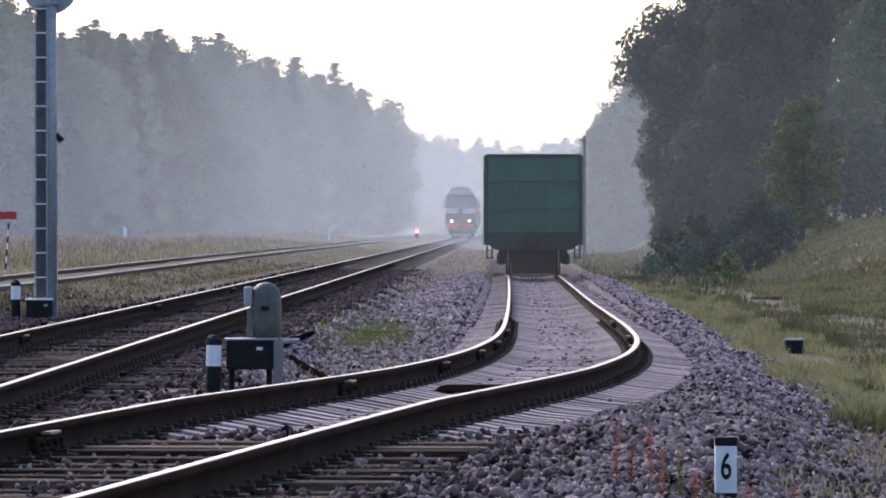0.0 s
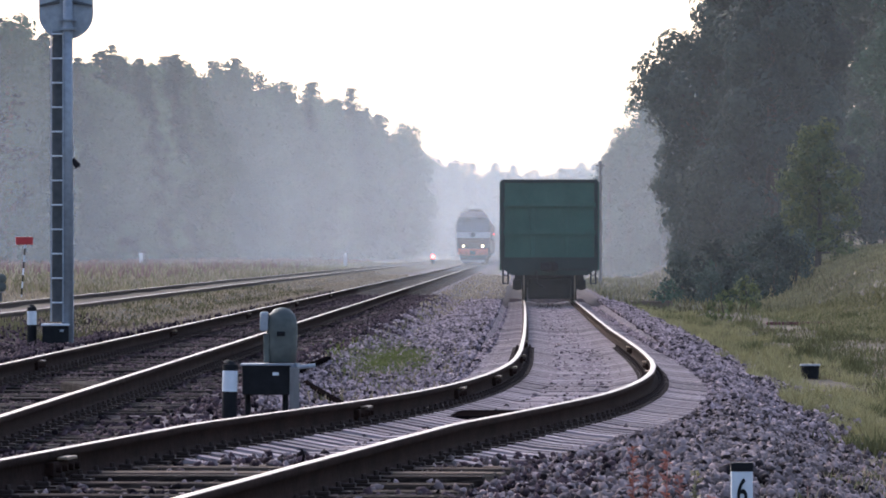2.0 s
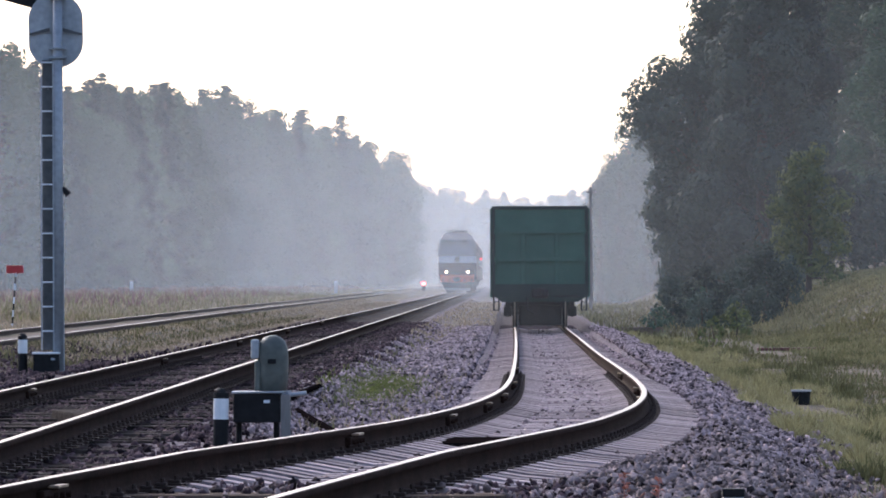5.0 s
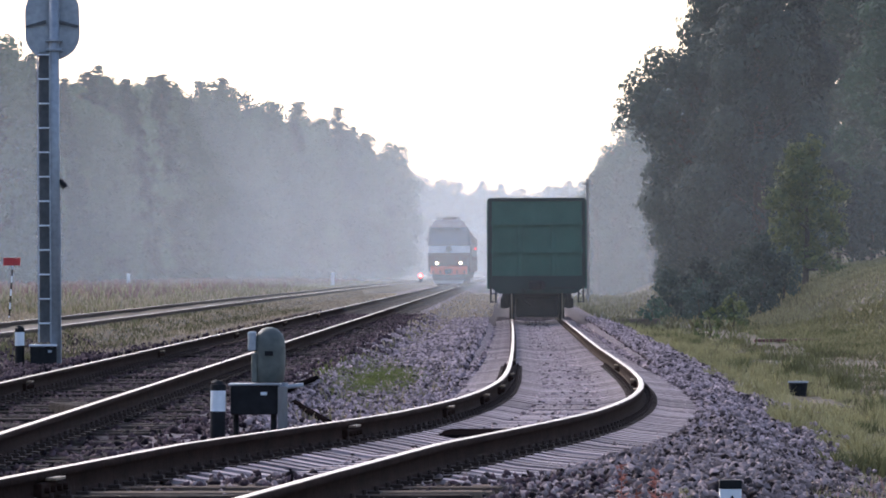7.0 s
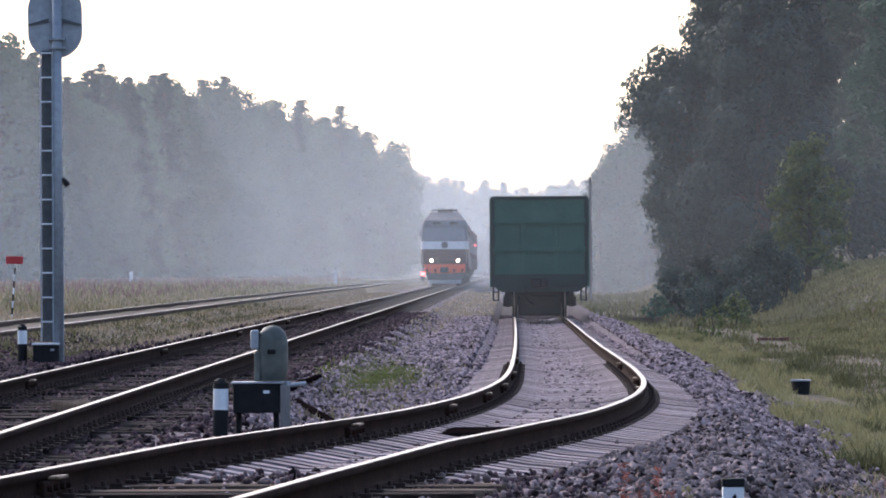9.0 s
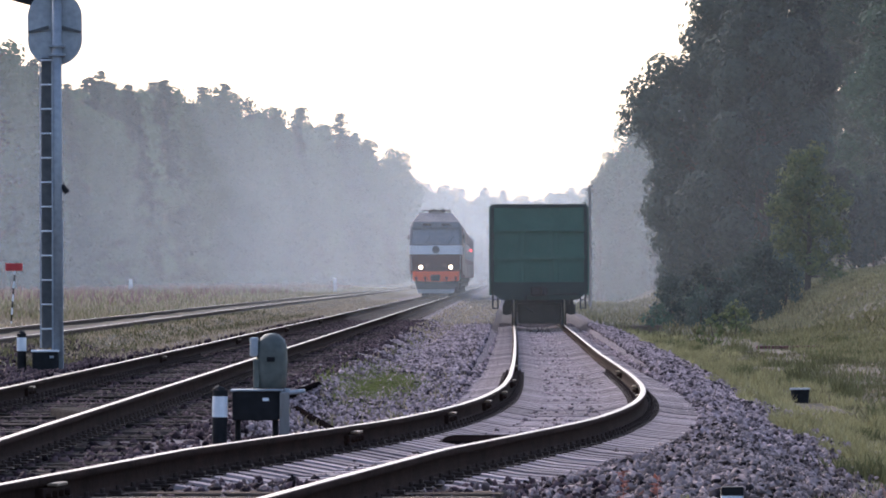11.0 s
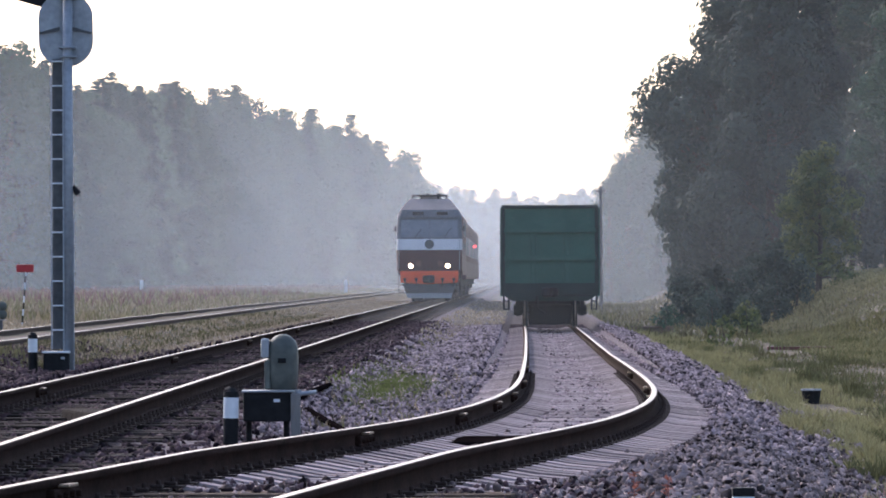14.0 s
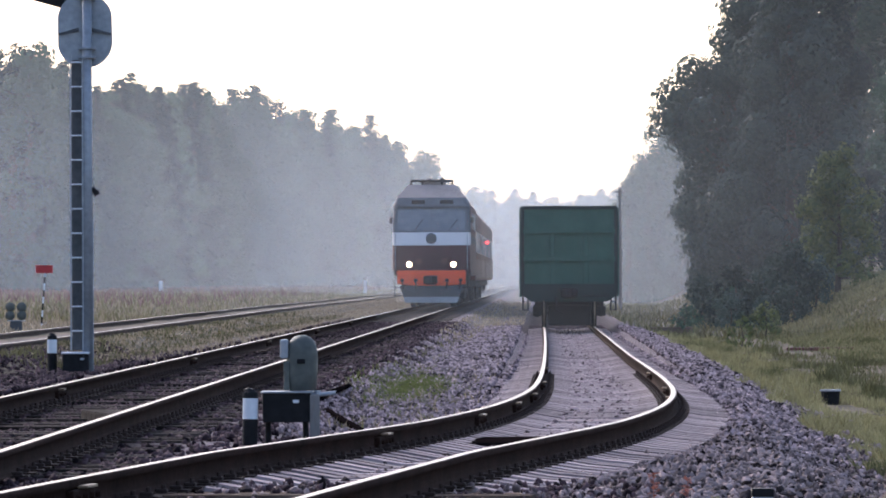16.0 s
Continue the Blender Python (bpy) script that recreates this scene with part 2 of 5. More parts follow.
def loft(bm, rings, mi=0, caps=True):
    """Skins rings of equal length."""
    vs = [[bm.verts.new(p) for p in r] for r in rings]
    k = len(rings[0])
    fs = []
    for a, b in zip(vs, vs[1:]):
        fs += [bm.faces.new((a[i], a[(i + 1) % k], b[(i + 1) % k], b[i])) for i in range(k)]
    if caps:
        fs += [bm.faces.new(vs[0][::-1]), bm.faces.new(vs[-1])]
    for f in fs:
        f.material_index = mi
    bmesh.ops.recalc_face_normals(bm, faces=fs)
    return bm


def raw(name, verts, faces, material, parent=None, smooth=False):
    """One mesh from number arrays; all faces have the same number of corners."""
    verts, faces = np.asarray(verts, np.float32), np.asarray(faces, np.int32)
    me = bpy.data.meshes.new(name)
    me.vertices.add(len(verts))
    me.vertices.foreach_set("co", verts.ravel())
    k = faces.shape[1]
    me.loops.add(faces.size)
    me.loops.foreach_set("vertex_index", faces.ravel())
    me.polygons.add(len(faces))
    me.polygons.foreach_set("loop_start", np.arange(len(faces), dtype=np.int32) * k)
    me.update(calc_edges=True)
    me.materials.append(material)
    if smooth:
        me.polygons.foreach_set("use_smooth", np.ones(len(faces), bool))
    ob = new(name, me)
    ob.parent = parent
    return ob


RNG = np.random.default_rng(7)


# ------------------------------------------------------------------ the lie of the land
def main_x(y):
    return -4.25 + 0.0097 * y


def main_z(y):
    return 0.0 * np.asarray(y, float)


SIDE_Y = np.array([-40.0, 46.0, 52.0, 58.0, 65.0, 73.0, 85.0, 110.0, 190.0, 1600.0])
SIDE_SLOPE = np.array([0.103, 0.103, 0.075, 0.055, 0.035, 0.020, 0.013, 0.0115, 0.0095, 0.0140])
SIDE_S = np.linspace(-40, 1600, 6561)
SIDE_T = np.cumsum(np.interp(SIDE_S, SIDE_Y, SIDE_SLOPE)) * (SIDE_S[1] - SIDE_S[0])
SIDE_T += 0.02 - np.interp(46.2, SIDE_S, SIDE_T)


def side_x(y):
    return np.interp(y, SIDE_S, SIDE_T)


def side_z(y):
    return np.interp(y, [20, 32, 38, 43, 50, 58, 67, 75, 94, 115, 137, 165, 190, 400, 1600], [0.035, 0.045, 0.042, 0.005, -0.045, -0.09, -0.13, -0.17, -0.25, -0.335, -0.38, -0.41, -0.43, -0.35, 0.0])


def third_x(y):
    return main_x(y) - 4.55 - 0.004 * np.minimum(np.maximum(y - 110, 0), 100)


def third_z(y):
    return main_z(y) + 0.15


def step(a, b, v):
    t = np.clip((v - a) / (b - a), 0, 1)
    return t * t * (3 - 2 * t)


def ground_z(x, y):
    """Height of the ground: track beds above the fields, a ditch and a bank on the right."""
    x, y = np.asarray(x, float), np.asarray(y, float)
    lie = main_z(y)
    d = x - side_x(y)
    e = x - main_x(y)
    base = lie - 0.12 - 0.33 * step(0.8, 1.8, e) - 0.30 * step(1.6, 3.4, d)
    base = base + 1.95 * step(6.5, 13.0, d) * step(150, 215, y) + 0.5 * step(11, 30, d) * step(60, 150, y) + 1.3 * step(12, 20, d) * step(200, 300, y)
    base = base + 0.25 * step(-7, -14, e)
    half = 1.75 + 0.85 * step(55, 38, y)
    out = base
    for cx, cz, wide in ((main_x(y), lie, 1.75), (side_x(y), side_z(y), half), (third_x(y), third_z(y) + 0.15, 1.6)):
        bed = cz - 0.25 - 0.42 * np.maximum(0, np.abs(x - cx) - wide)
        out = np.maximum(out, bed)
        out = np.where(np.abs(x - cx) < 1.5, np.minimum(out, bed), out)
    return out


def gz(x, y):
    return float(ground_z(x, y))


def build_ground():
    ys = np.concatenate([np.arange(-60, 20, 8), np.arange(20, 130, 0.5), np.arange(130, 320, 2.5), np.arange(320, 800, 12), [800, 900, 1000, 1200, 1500, 2000, 3000, 4600]])
    us = np.concatenate([[-2500, -1200, -600, -300, -150, -80, -50, -35, -25], np.arange(-18, 22, 0.22), [22, 25, 30, 40, 60, 100, 200, 500, 1200, 2500]])
    U, Y = np.meshgrid(us, ys)
    X = U + np.where(np.abs(U) < 60, side_x(Y) * step(60, 20, np.abs(U)), 0)
    Z = ground_z(X, Y)
    lump = np.sin(X * 3.1 + np.sin(Y * 1.3) * 2) * np.sin(Y * 1.7 + np.cos(X * 2.3)) * 0.02
    Z = Z + lump
    k = len(us)
    i, j = np.meshgrid(np.arange(len(ys) - 1), np.arange(k - 1), indexing="ij")
    a = (i * k + j).ravel()
    ob = raw("ground", np.stack([X.ravel(), Y.ravel(), Z.ravel()], 1), np.stack([a, a + 1, a + k + 1, a + k], 1), GROUND, smooth=True)
    near = np.minimum.reduce([np.abs(X - main_x(Y)) - 2.1, np.abs(X - side_x(Y)) - 2.4, np.abs(X - third_x(Y)) - 0.1])
    at = ob.data.attributes.new("gravel", "FLOAT", "POINT")
    at.data.foreach_set("value", np.clip(0.5 - near * 1.2, 0, 1).ravel().astype(np.float32))
    # the last term paints the shade under and behind the wagon
    oil_shade = np.maximum.reduce([0.75 * step(104, 92, Y) * np.clip(4.0 + X - main_x(Y), 0, 1) * (X < main_x(Y)), np.clip(2.0 - np.abs(X - main_x(Y)) - 0.2, 0, 1), step(44, 34, Y) * np.clip(2.2 - np.abs(X - side_x(Y)), 0, 1), step(187, 191, Y) * step(330, 300, Y) * np.clip(2.3 - np.abs(X - side_x(Y)), 0, 1)])
    at = ob.data.attributes.new("oil_shade", "FLOAT", "POINT")
    at.data.foreach_set("value", oil_shade.ravel().astype(np.float32))
    return tagged(ob, "uneven earth and gravel ground with worn grass", "ground", kind="structure")


# ------------------------------------------------------------------ track
GAUGE = 1.59
RAIL = [(-0.066, -0.165), (0.066, -0.165), (0.066, -0.157), (0.016, -0.142), (0.009, -0.12), (0.009, -0.052), (0.036, -0.040), (0.036, -0.006), (0.028, 0.0),
        (-0.028, 0.0), (-0.036, -0.006), (-0.036, -0.040), (-0.009, -0.052), (-0.009, -0.12), (-0.016, -0.142), (-0.066, -0.157)]


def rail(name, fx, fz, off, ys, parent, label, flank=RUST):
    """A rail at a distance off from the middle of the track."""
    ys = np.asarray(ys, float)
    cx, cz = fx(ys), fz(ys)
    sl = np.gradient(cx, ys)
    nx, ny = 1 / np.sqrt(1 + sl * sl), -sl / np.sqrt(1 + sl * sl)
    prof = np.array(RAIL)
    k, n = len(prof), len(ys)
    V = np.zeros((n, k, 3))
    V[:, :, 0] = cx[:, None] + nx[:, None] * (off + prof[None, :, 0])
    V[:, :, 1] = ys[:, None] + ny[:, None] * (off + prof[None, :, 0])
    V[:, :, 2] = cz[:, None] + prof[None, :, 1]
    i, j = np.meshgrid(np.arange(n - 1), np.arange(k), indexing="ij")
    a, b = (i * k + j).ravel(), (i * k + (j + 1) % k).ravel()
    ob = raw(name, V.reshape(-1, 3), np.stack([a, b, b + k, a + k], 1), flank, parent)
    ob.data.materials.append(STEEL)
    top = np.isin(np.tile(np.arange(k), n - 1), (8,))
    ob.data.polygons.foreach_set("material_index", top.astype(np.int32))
    tagged(ob, label)
    return ob


def concrete_sleeper_mesh():
    """Half-buried concrete sleeper: raised seats under the rails, a lower middle and sloping ends."""
    prof = [(-1.36, -0.215), (-1.10, -0.190), (-0.97, -0.168), (-0.62, -0.168), (-0.34, -0.218), (0.34, -0.218), (0.62, -0.168), (0.97, -0.168), (1.10, -0.190), (1.36, -0.215)]
    bm = bmesh.new()
    rings = [[(x, -0.135, -0.36), (x, -0.115, z), (x, 0.115, z), (x, 0.135, -0.36)] for x, z in prof]
    loft(bm, rings)
    me = bpy.data.meshes.new("sleeper")
    bm.to_mesh(me)
    bm.free()
    me.materials.append(CONCRETE)
    return me


def timber_mesh(half, material=None):
    bm = bmesh.new()
    box(bm, -half, half, -0.125, 0.125, -0.36, -0.175, 0.012)
    me = bpy.data.meshes.new("timber")
    bm.to_mesh(me)
    bm.free()
    me.materials.append(material or TIMBER)
    return me


def clip_mesh():
    """Base plate with two bolted clips, on both sides of a rail foot."""
    bm = bmesh.new()
    box(bm, -0.17, 0.17, -0.075, 0.075, -0.172, -0.160)
    for s in (-1, 1):
        box(bm, min(s * 0.055, s * 0.125), max(s * 0.055, s * 0.125), -0.035, 0.035, -0.160, -0.138, 0.006)
        rod(bm, (s * 0.10, 0, -0.14), (s * 0.10, 0, -0.112), 0.014, sides=6)
    me = bpy.data.meshes.new("rail_clip")
    bm.to_mesh(me)
    bm.free()
    me.materials.append(CLIP)
    return me


def lay_pieces(name, me, fx, fz, ys, offs, parent, jitter=0.0, turn=0.0):
    for y in ys:
        sl = float(fx(y + 0.5) - fx(y - 0.5))
        a = -math.degrees(math.atan(sl))
        for o in offs:
            ob = new(name, me)
            ob.parent = parent
            ob.matrix_basis = pose(float(fx(y)) + o * math.cos(radians(a)), y + o * math.sin(radians(a)), float(fz(y)) + random.uniform(-jitter, jitter), 0, 0, a + random.uniform(-turn, turn))


def joined_pieces(name, me, fx, fz, ys, offs, material, parent):
    """Alike far pieces as one mesh."""
    base = np.array([v.co[:] for v in me.vertices])
    polys = [tuple(p.vertices) for p in me.polygons]
    vs, fs = [], []
    for y in ys:
        for o in offs:
            k = len(vs) * len(base)
            vs.append(base + [float(fx(y)) + o, y, float(fz(y))])
            fs += [[k + i for i in p] for p in polys]
    data = bpy.data.meshes.new(name)
    data.from_pydata(np.concatenate(vs).tolist(), [], fs)
    data.materials.append(material)
    ob = new(name, data)
    ob.parent = parent
    return tagged(ob, kind="stuff")


def joint_bar(name, fx, fz, y, off, parent, material):
    """Fishplate with four bolts along the web of a rail, and a bright worn lug."""
    side = 1 if off < 0 else -1
    sl = float(fx(y + 0.5) - fx(y - 0.5))
    bm = bmesh.new()
    box(bm, -0.024, 0.024, -0.40, 0.40, -0.135, -0.058, 0.008)
    for q in (-0.3, -0.1, 0.1, 0.3):
        rod(bm, (0, q, -0.096), (side * 0.05, q, -0.096), 0.018, sides=6)
    ob = part(name, bm, material, parent)
    ob.matrix_basis = pose(float(fx(y)) + off + side * 0.024, y, float(fz(y)), 0, 0, -math.degrees(math.atan(sl)))
    bm = bmesh.new()
    box(bm, min(0, side * 0.060), max(0, side * 0.060), -0.16, 0.16, -0.052, -0.036, 0.005)
    part("lug", bm, BRIGHT_IRON, ob)
    return ob


def build_tracks():
    side = empty("siding_track", pose(0, 0, 0), "worn siding track curving off on concrete sleepers in gravel", "railway track", kind="structure")
    main = empty("main_track", pose(0, 0, 0), "dark oily main railway track with bright rail heads", "railway track", kind="structure")
    third = empty("far_track", pose(0, 0, 0), "rusty side track in dry grass", "railway track", kind="structure")
    near, far = np.arange(16, 130, 0.75), np.arange(130, 420, 4.0)
    ys = np.concatenate([near, far])
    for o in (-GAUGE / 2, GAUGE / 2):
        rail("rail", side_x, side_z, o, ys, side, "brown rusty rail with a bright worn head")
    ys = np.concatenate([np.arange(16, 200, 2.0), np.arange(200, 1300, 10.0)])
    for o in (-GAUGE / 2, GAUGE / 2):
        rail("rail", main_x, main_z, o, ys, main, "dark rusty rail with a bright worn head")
        rail("rail", third_x, third_z, o, ys, third, "rusty rail with a dull head", PALE_RUST)
    conc, clip, timber = concrete_sleeper_mesh(), clip_mesh(), timber_mesh(1.42)
    lay_pieces("sleeper", conc, side_x, side_z, np.arange(36.5, 214, 0.545), (0,), side, 0.004, 0.3)
    lay_pieces("timber", timber, side_x, side_z, np.arange(20, 36.4, 0.58), (0.02,), side, 0.028, 3.5)
    lay_pieces("rail_clip", clip, side_x, side_z, np.arange(20.0, 100, 0.545), (-GAUGE / 2, GAUGE / 2), side)
    lay_pieces("timber", timber_mesh(1.36, OILY_TIMBER), main_x, lambda y: main_z(y) - 0.055, np.arange(40, 150, 0.6), (0,), main, 0.02, 1.2)
    lay_pieces("rail_clip", clip, main_x, main_z, np.arange(40.0, 100, 0.6), (-GAUGE / 2, GAUGE / 2), main)
    joined_pieces("far_sleepers", timber_mesh(1.36), main_x, lambda y: main_z(y) - 0.06, np.arange(150, 420, 0.7), (0,), OILY_TIMBER, main)
    for y, s in ((33.0, -1), (46.5, -1), (55.5, -1), (62.5, -1), (35.0, 1), (47.0, 1), (53.0, 1), (66.0, 1), (74.0, 1), (90.0, 1), (69.0, -1), (80.0, -1), (98.0, -1)):
        joint_bar("joint_bar", side_x, side_z, y, s * GAUGE / 2, side, RUST)
    for y in (62.0, 87.0, 112.0, 137.0, 162.0):
        joint_bar("joint_bar", main_x, main_z, y, GAUGE / 2, main, RUST)
        joint_bar("joint_bar", main_x, main_z, y + 3, -GAUGE / 2, main, RUST)


def stones(name, xs, ys, zs, sizes, material, parent=None):
    """Crushed stones, each a rough lump, as one mesh."""
    bm = bmesh.new()
    bmesh.ops.create_icosphere(bm, subdivisions=1, radius=1)
    bv = np.array([v.co[:] for v in bm.verts])
    bf = np.array([[v.index for v in f.verts] for f in bm.faces])
    bm.free()
    n = len(xs)
    shapes = [bv * RNG.uniform(0.5, 1.4, (len(bv), 1)) * RNG.uniform(0.55, 1.25, (1, 3)) for _ in range(24)]
    V = np.array([shapes[i] for i in RNG.integers(0, 24, n)]) * np.asarray(sizes)[:, None, None]
    a, b = RNG.uniform(0, 6.283, (2, n))
    ca, sa, cb, sb = np.cos(a), np.sin(a), np.cos(b), np.sin(b)
    x, y, z = V[..., 0], V[..., 1], V[..., 2]
    x, y = x * ca[:, None] - y * sa[:, None], x * sa[:, None] + y * ca[:, None]
    y, z = y * cb[:, None] - z * sb[:, None], y * sb[:, None] + z * cb[:, None]
    V = np.stack([x + xs[:, None], y + ys[:, None], z + zs[:, None]], -1)
    F = bf[None] + (np.arange(n) * len(bv))[:, None, None]
    return raw(name, V.reshape(-1, 3), F.reshape(-1, 3), material, parent)


def build_ballast():
    bed = empty("ballast_bed", pose(0, 0, 0), "heap of crushed grey granite ballast along the siding", "ballast", kind="structure")
    # the shoulder and the bed of the siding
    n = 96000
    y = 24 + 76 * RNG.random(n) ** 1.5
    u = RNG.uniform(-3.9, 4.4, n)
    inner = np.abs(u) < 1.34
    keep = ~inner | (RNG.random(n) < 0.30)
    u, y = u[keep], y[keep]
    x = side_x(y) + u
    edge = 2.35 + 1.0 * step(62, 36, y) + 0.15 * np.sin(y * 0.9) + 0.12 * np.sin(y * 2.7)
    edge = edge + 0.8 * RNG.random(len(x)) ** 3
    keep = (u < edge) & (x > main_x(y) + np.where(y > 56, 1.85, 2.5)) & ((y > 40) | (u > 1.2))
    x, y, u = x[keep], y[keep], u[keep]
    size = RNG.uniform(0.013, 0.036, len(x)) * (1 + 0.003 * (y - 30))
    low = np.where(np.abs(u) < 1.40, 0.015, 0.0)
    z = ground_z(x, y) + 0.01 + RNG.uniform(0, 0.03, len(x)) - low
    # stones nearer than about 57 m take the darker, browner colour
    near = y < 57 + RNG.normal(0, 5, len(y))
    for pick, material in ((near, NEAR_STONE), (~near, GRANITE)):
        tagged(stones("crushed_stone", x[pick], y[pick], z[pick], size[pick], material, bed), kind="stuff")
    # single stones on the shoulder nearest the post
    me = []
    for i in range(10):
        ob = stones("stone", np.zeros(1), np.zeros(1), np.zeros(1), np.array([0.05]), GRANITE)
        me.append(ob.data)
        bpy.data.objects.remove(ob)
    single = mat("single_stone", (0.022, 0.016, 0.016), (0.33, 0.258, 0.246), 0.85, 0, 14, 0.6, 0.3, per="object", spec=0.12)
    for q in me:
        q.materials[0] = single
    for i in range(280):
        sy = RNG.uniform(29.5, 44)
        sx = float(side_x(sy)) + RNG.uniform(1.6, 2.9)
        ob = new("stone", me[i % 10])
        ob.parent = bed
        s = RNG.uniform(0.45, 0.9)
        ob.matrix_basis = Matrix.LocRotScale((sx, sy, gz(sx, sy) + 0.03), Euler(RNG.uniform(0, 6, 3)), (s, s, s))
    # dark stones of the main line
    n = 28000
    y = 24 + 170 * RNG.random(n) ** 1.4
    u = RNG.uniform(-1.6, 3.2, n)
    x = main_x(y) + u
    keep = (x < side_x(y) - 1.0) & (u < np.where(y > 56, 1.9 + 0.25 * np.sin(y * 0.8), 2.9)) | (y < 40) & (x < side_x(y) + 1.3)
    x, y = x[keep], y[keep]
    z = ground_z(x, y) + 0.005
    bed2 = empty("oily_ballast_bed", pose(0, 0, 0), "dark oily crushed stone under the main line, with painted shade beneath the wagon", "ballast", kind="structure")
    tagged(stones("crushed_stone", x, y, z, RNG.uniform(0.02, 0.045, len(x)), OIL_SHADE, bed2), kind="stuff")
    y = RNG.uniform(58, 104, 5000)
    x = main_x(y) - RNG.uniform(1.5, 3.9, 5000)
    tagged(stones("verge_stone", x, y, ground_z(x, y) + 0.005, RNG.uniform(0.018, 0.042, 5000), OIL_SHADE, bed2), kind="stuff")
    # the last row darkens the bed below the wagon as painted shade
    for k, ylo, yhi, ulo, uhi, rise, material in ((5200, 23, 38, -1.5, 2.0, 0.055, OIL_SHADE), (1500, 23, 38, -1.4, 2.2, 0.065, NEAR_STONE), (7000, 193, 232, -2.4, 2.4, 0.02, OIL_SHADE)):
        y = RNG.uniform(ylo, yhi, k)
        x = side_x(y) + RNG.uniform(ulo, uhi, k)
        tagged(stones("loose_stone", x, y, side_z(y) - 0.25 + rise * RNG.uniform(0.3, 1.2, k), RNG.uniform(0.015, 0.034, k), material, bed2), kind="stuff")
    # far gravel of the siding, up to the wagon
    n = 44000
    y = RNG.uniform(96, 196, n)
    u = RNG.uniform(-4.4, 2.5, n)
    x = side_x(y) + u
    keep = x > main_x(y) + 2.0 + 0.25 * np.sin(y * 0.7)
    x, y, u = x[keep], y[keep], u[keep]
    n = len(x)
    z = ground_z(x, y) + 0.01 + np.where(np.abs(u) < 1.34, -0.02, np.where(np.abs(u) < 2.6, 0.035, 0.0))
    tagged(stones("far_crushed_stone", x, y, z, RNG.uniform(0.025, 0.06, n), GRANITE, bed), kind="stuff")


# ------------------------------------------------------------------ plants
def blades(name, x, y, height, width, material, lean=0.35, parent=None):
    """Grass blades, each a bent narrow leaf."""
    bare = (np.abs(x - 5.08) < 0.30) & (y > 82) & (y < 90.5)      # trodden ground before the cable stub
    x, y = x[~bare], y[~bare]
    height = height[~bare] if np.ndim(height) else height
    n = len(x)
    z = ground_z(x, y) - 0.02
    a = RNG.uniform(0, 6.283, n)
    h = height * RNG.uniform(0.5, 1.2, n)
    lx, ly = RNG.normal(0, lean, (2, n)) * h
    wx, wy = np.cos(a) * width / 2, np.sin(a) * width / 2
    P = np.stack([
        np.stack([x - wx, y - wy, z], 1), np.stack([x + wx, y + wy, z], 1),
        np.stack([x + lx * 0.35 + wx * 0.8, y + ly * 0.35 + wy * 0.8, z + h * 0.55], 1), np.stack([x + lx * 0.35 - wx * 0.8, y + ly * 0.35 - wy * 0.8, z + h * 0.55], 1),
        np.stack([x + lx, y + ly, z + h], 1)], 1)
    k = np.arange(n)[:, None] * 5
    F = np.concatenate([k + [0, 1, 2], k + [0, 2, 3], k + [3, 2, 4]])
    return raw(name, P.reshape(-1, 3), F, material, parent)


def scatter(n, ylo, yhi, ulo, uhi, fx, power=1.3, clump=0.0):
    y = ylo + (yhi - ylo) * RNG.random(n) ** power
    u = RNG.uniform(ulo, uhi, n)
    if clump:
        q = np.sin(y * 0.8 + 3 * np.sin(u * 1.1)) * np.sin(u * 1.9 + 2 * np.sin(y * 0.37))
        keep = q > RNG.uniform(-1, 1, n) * clump + (1 - clump) * 0.0
        y, u = y[keep], u[keep]
    return np.asarray(fx(y)) + u, y


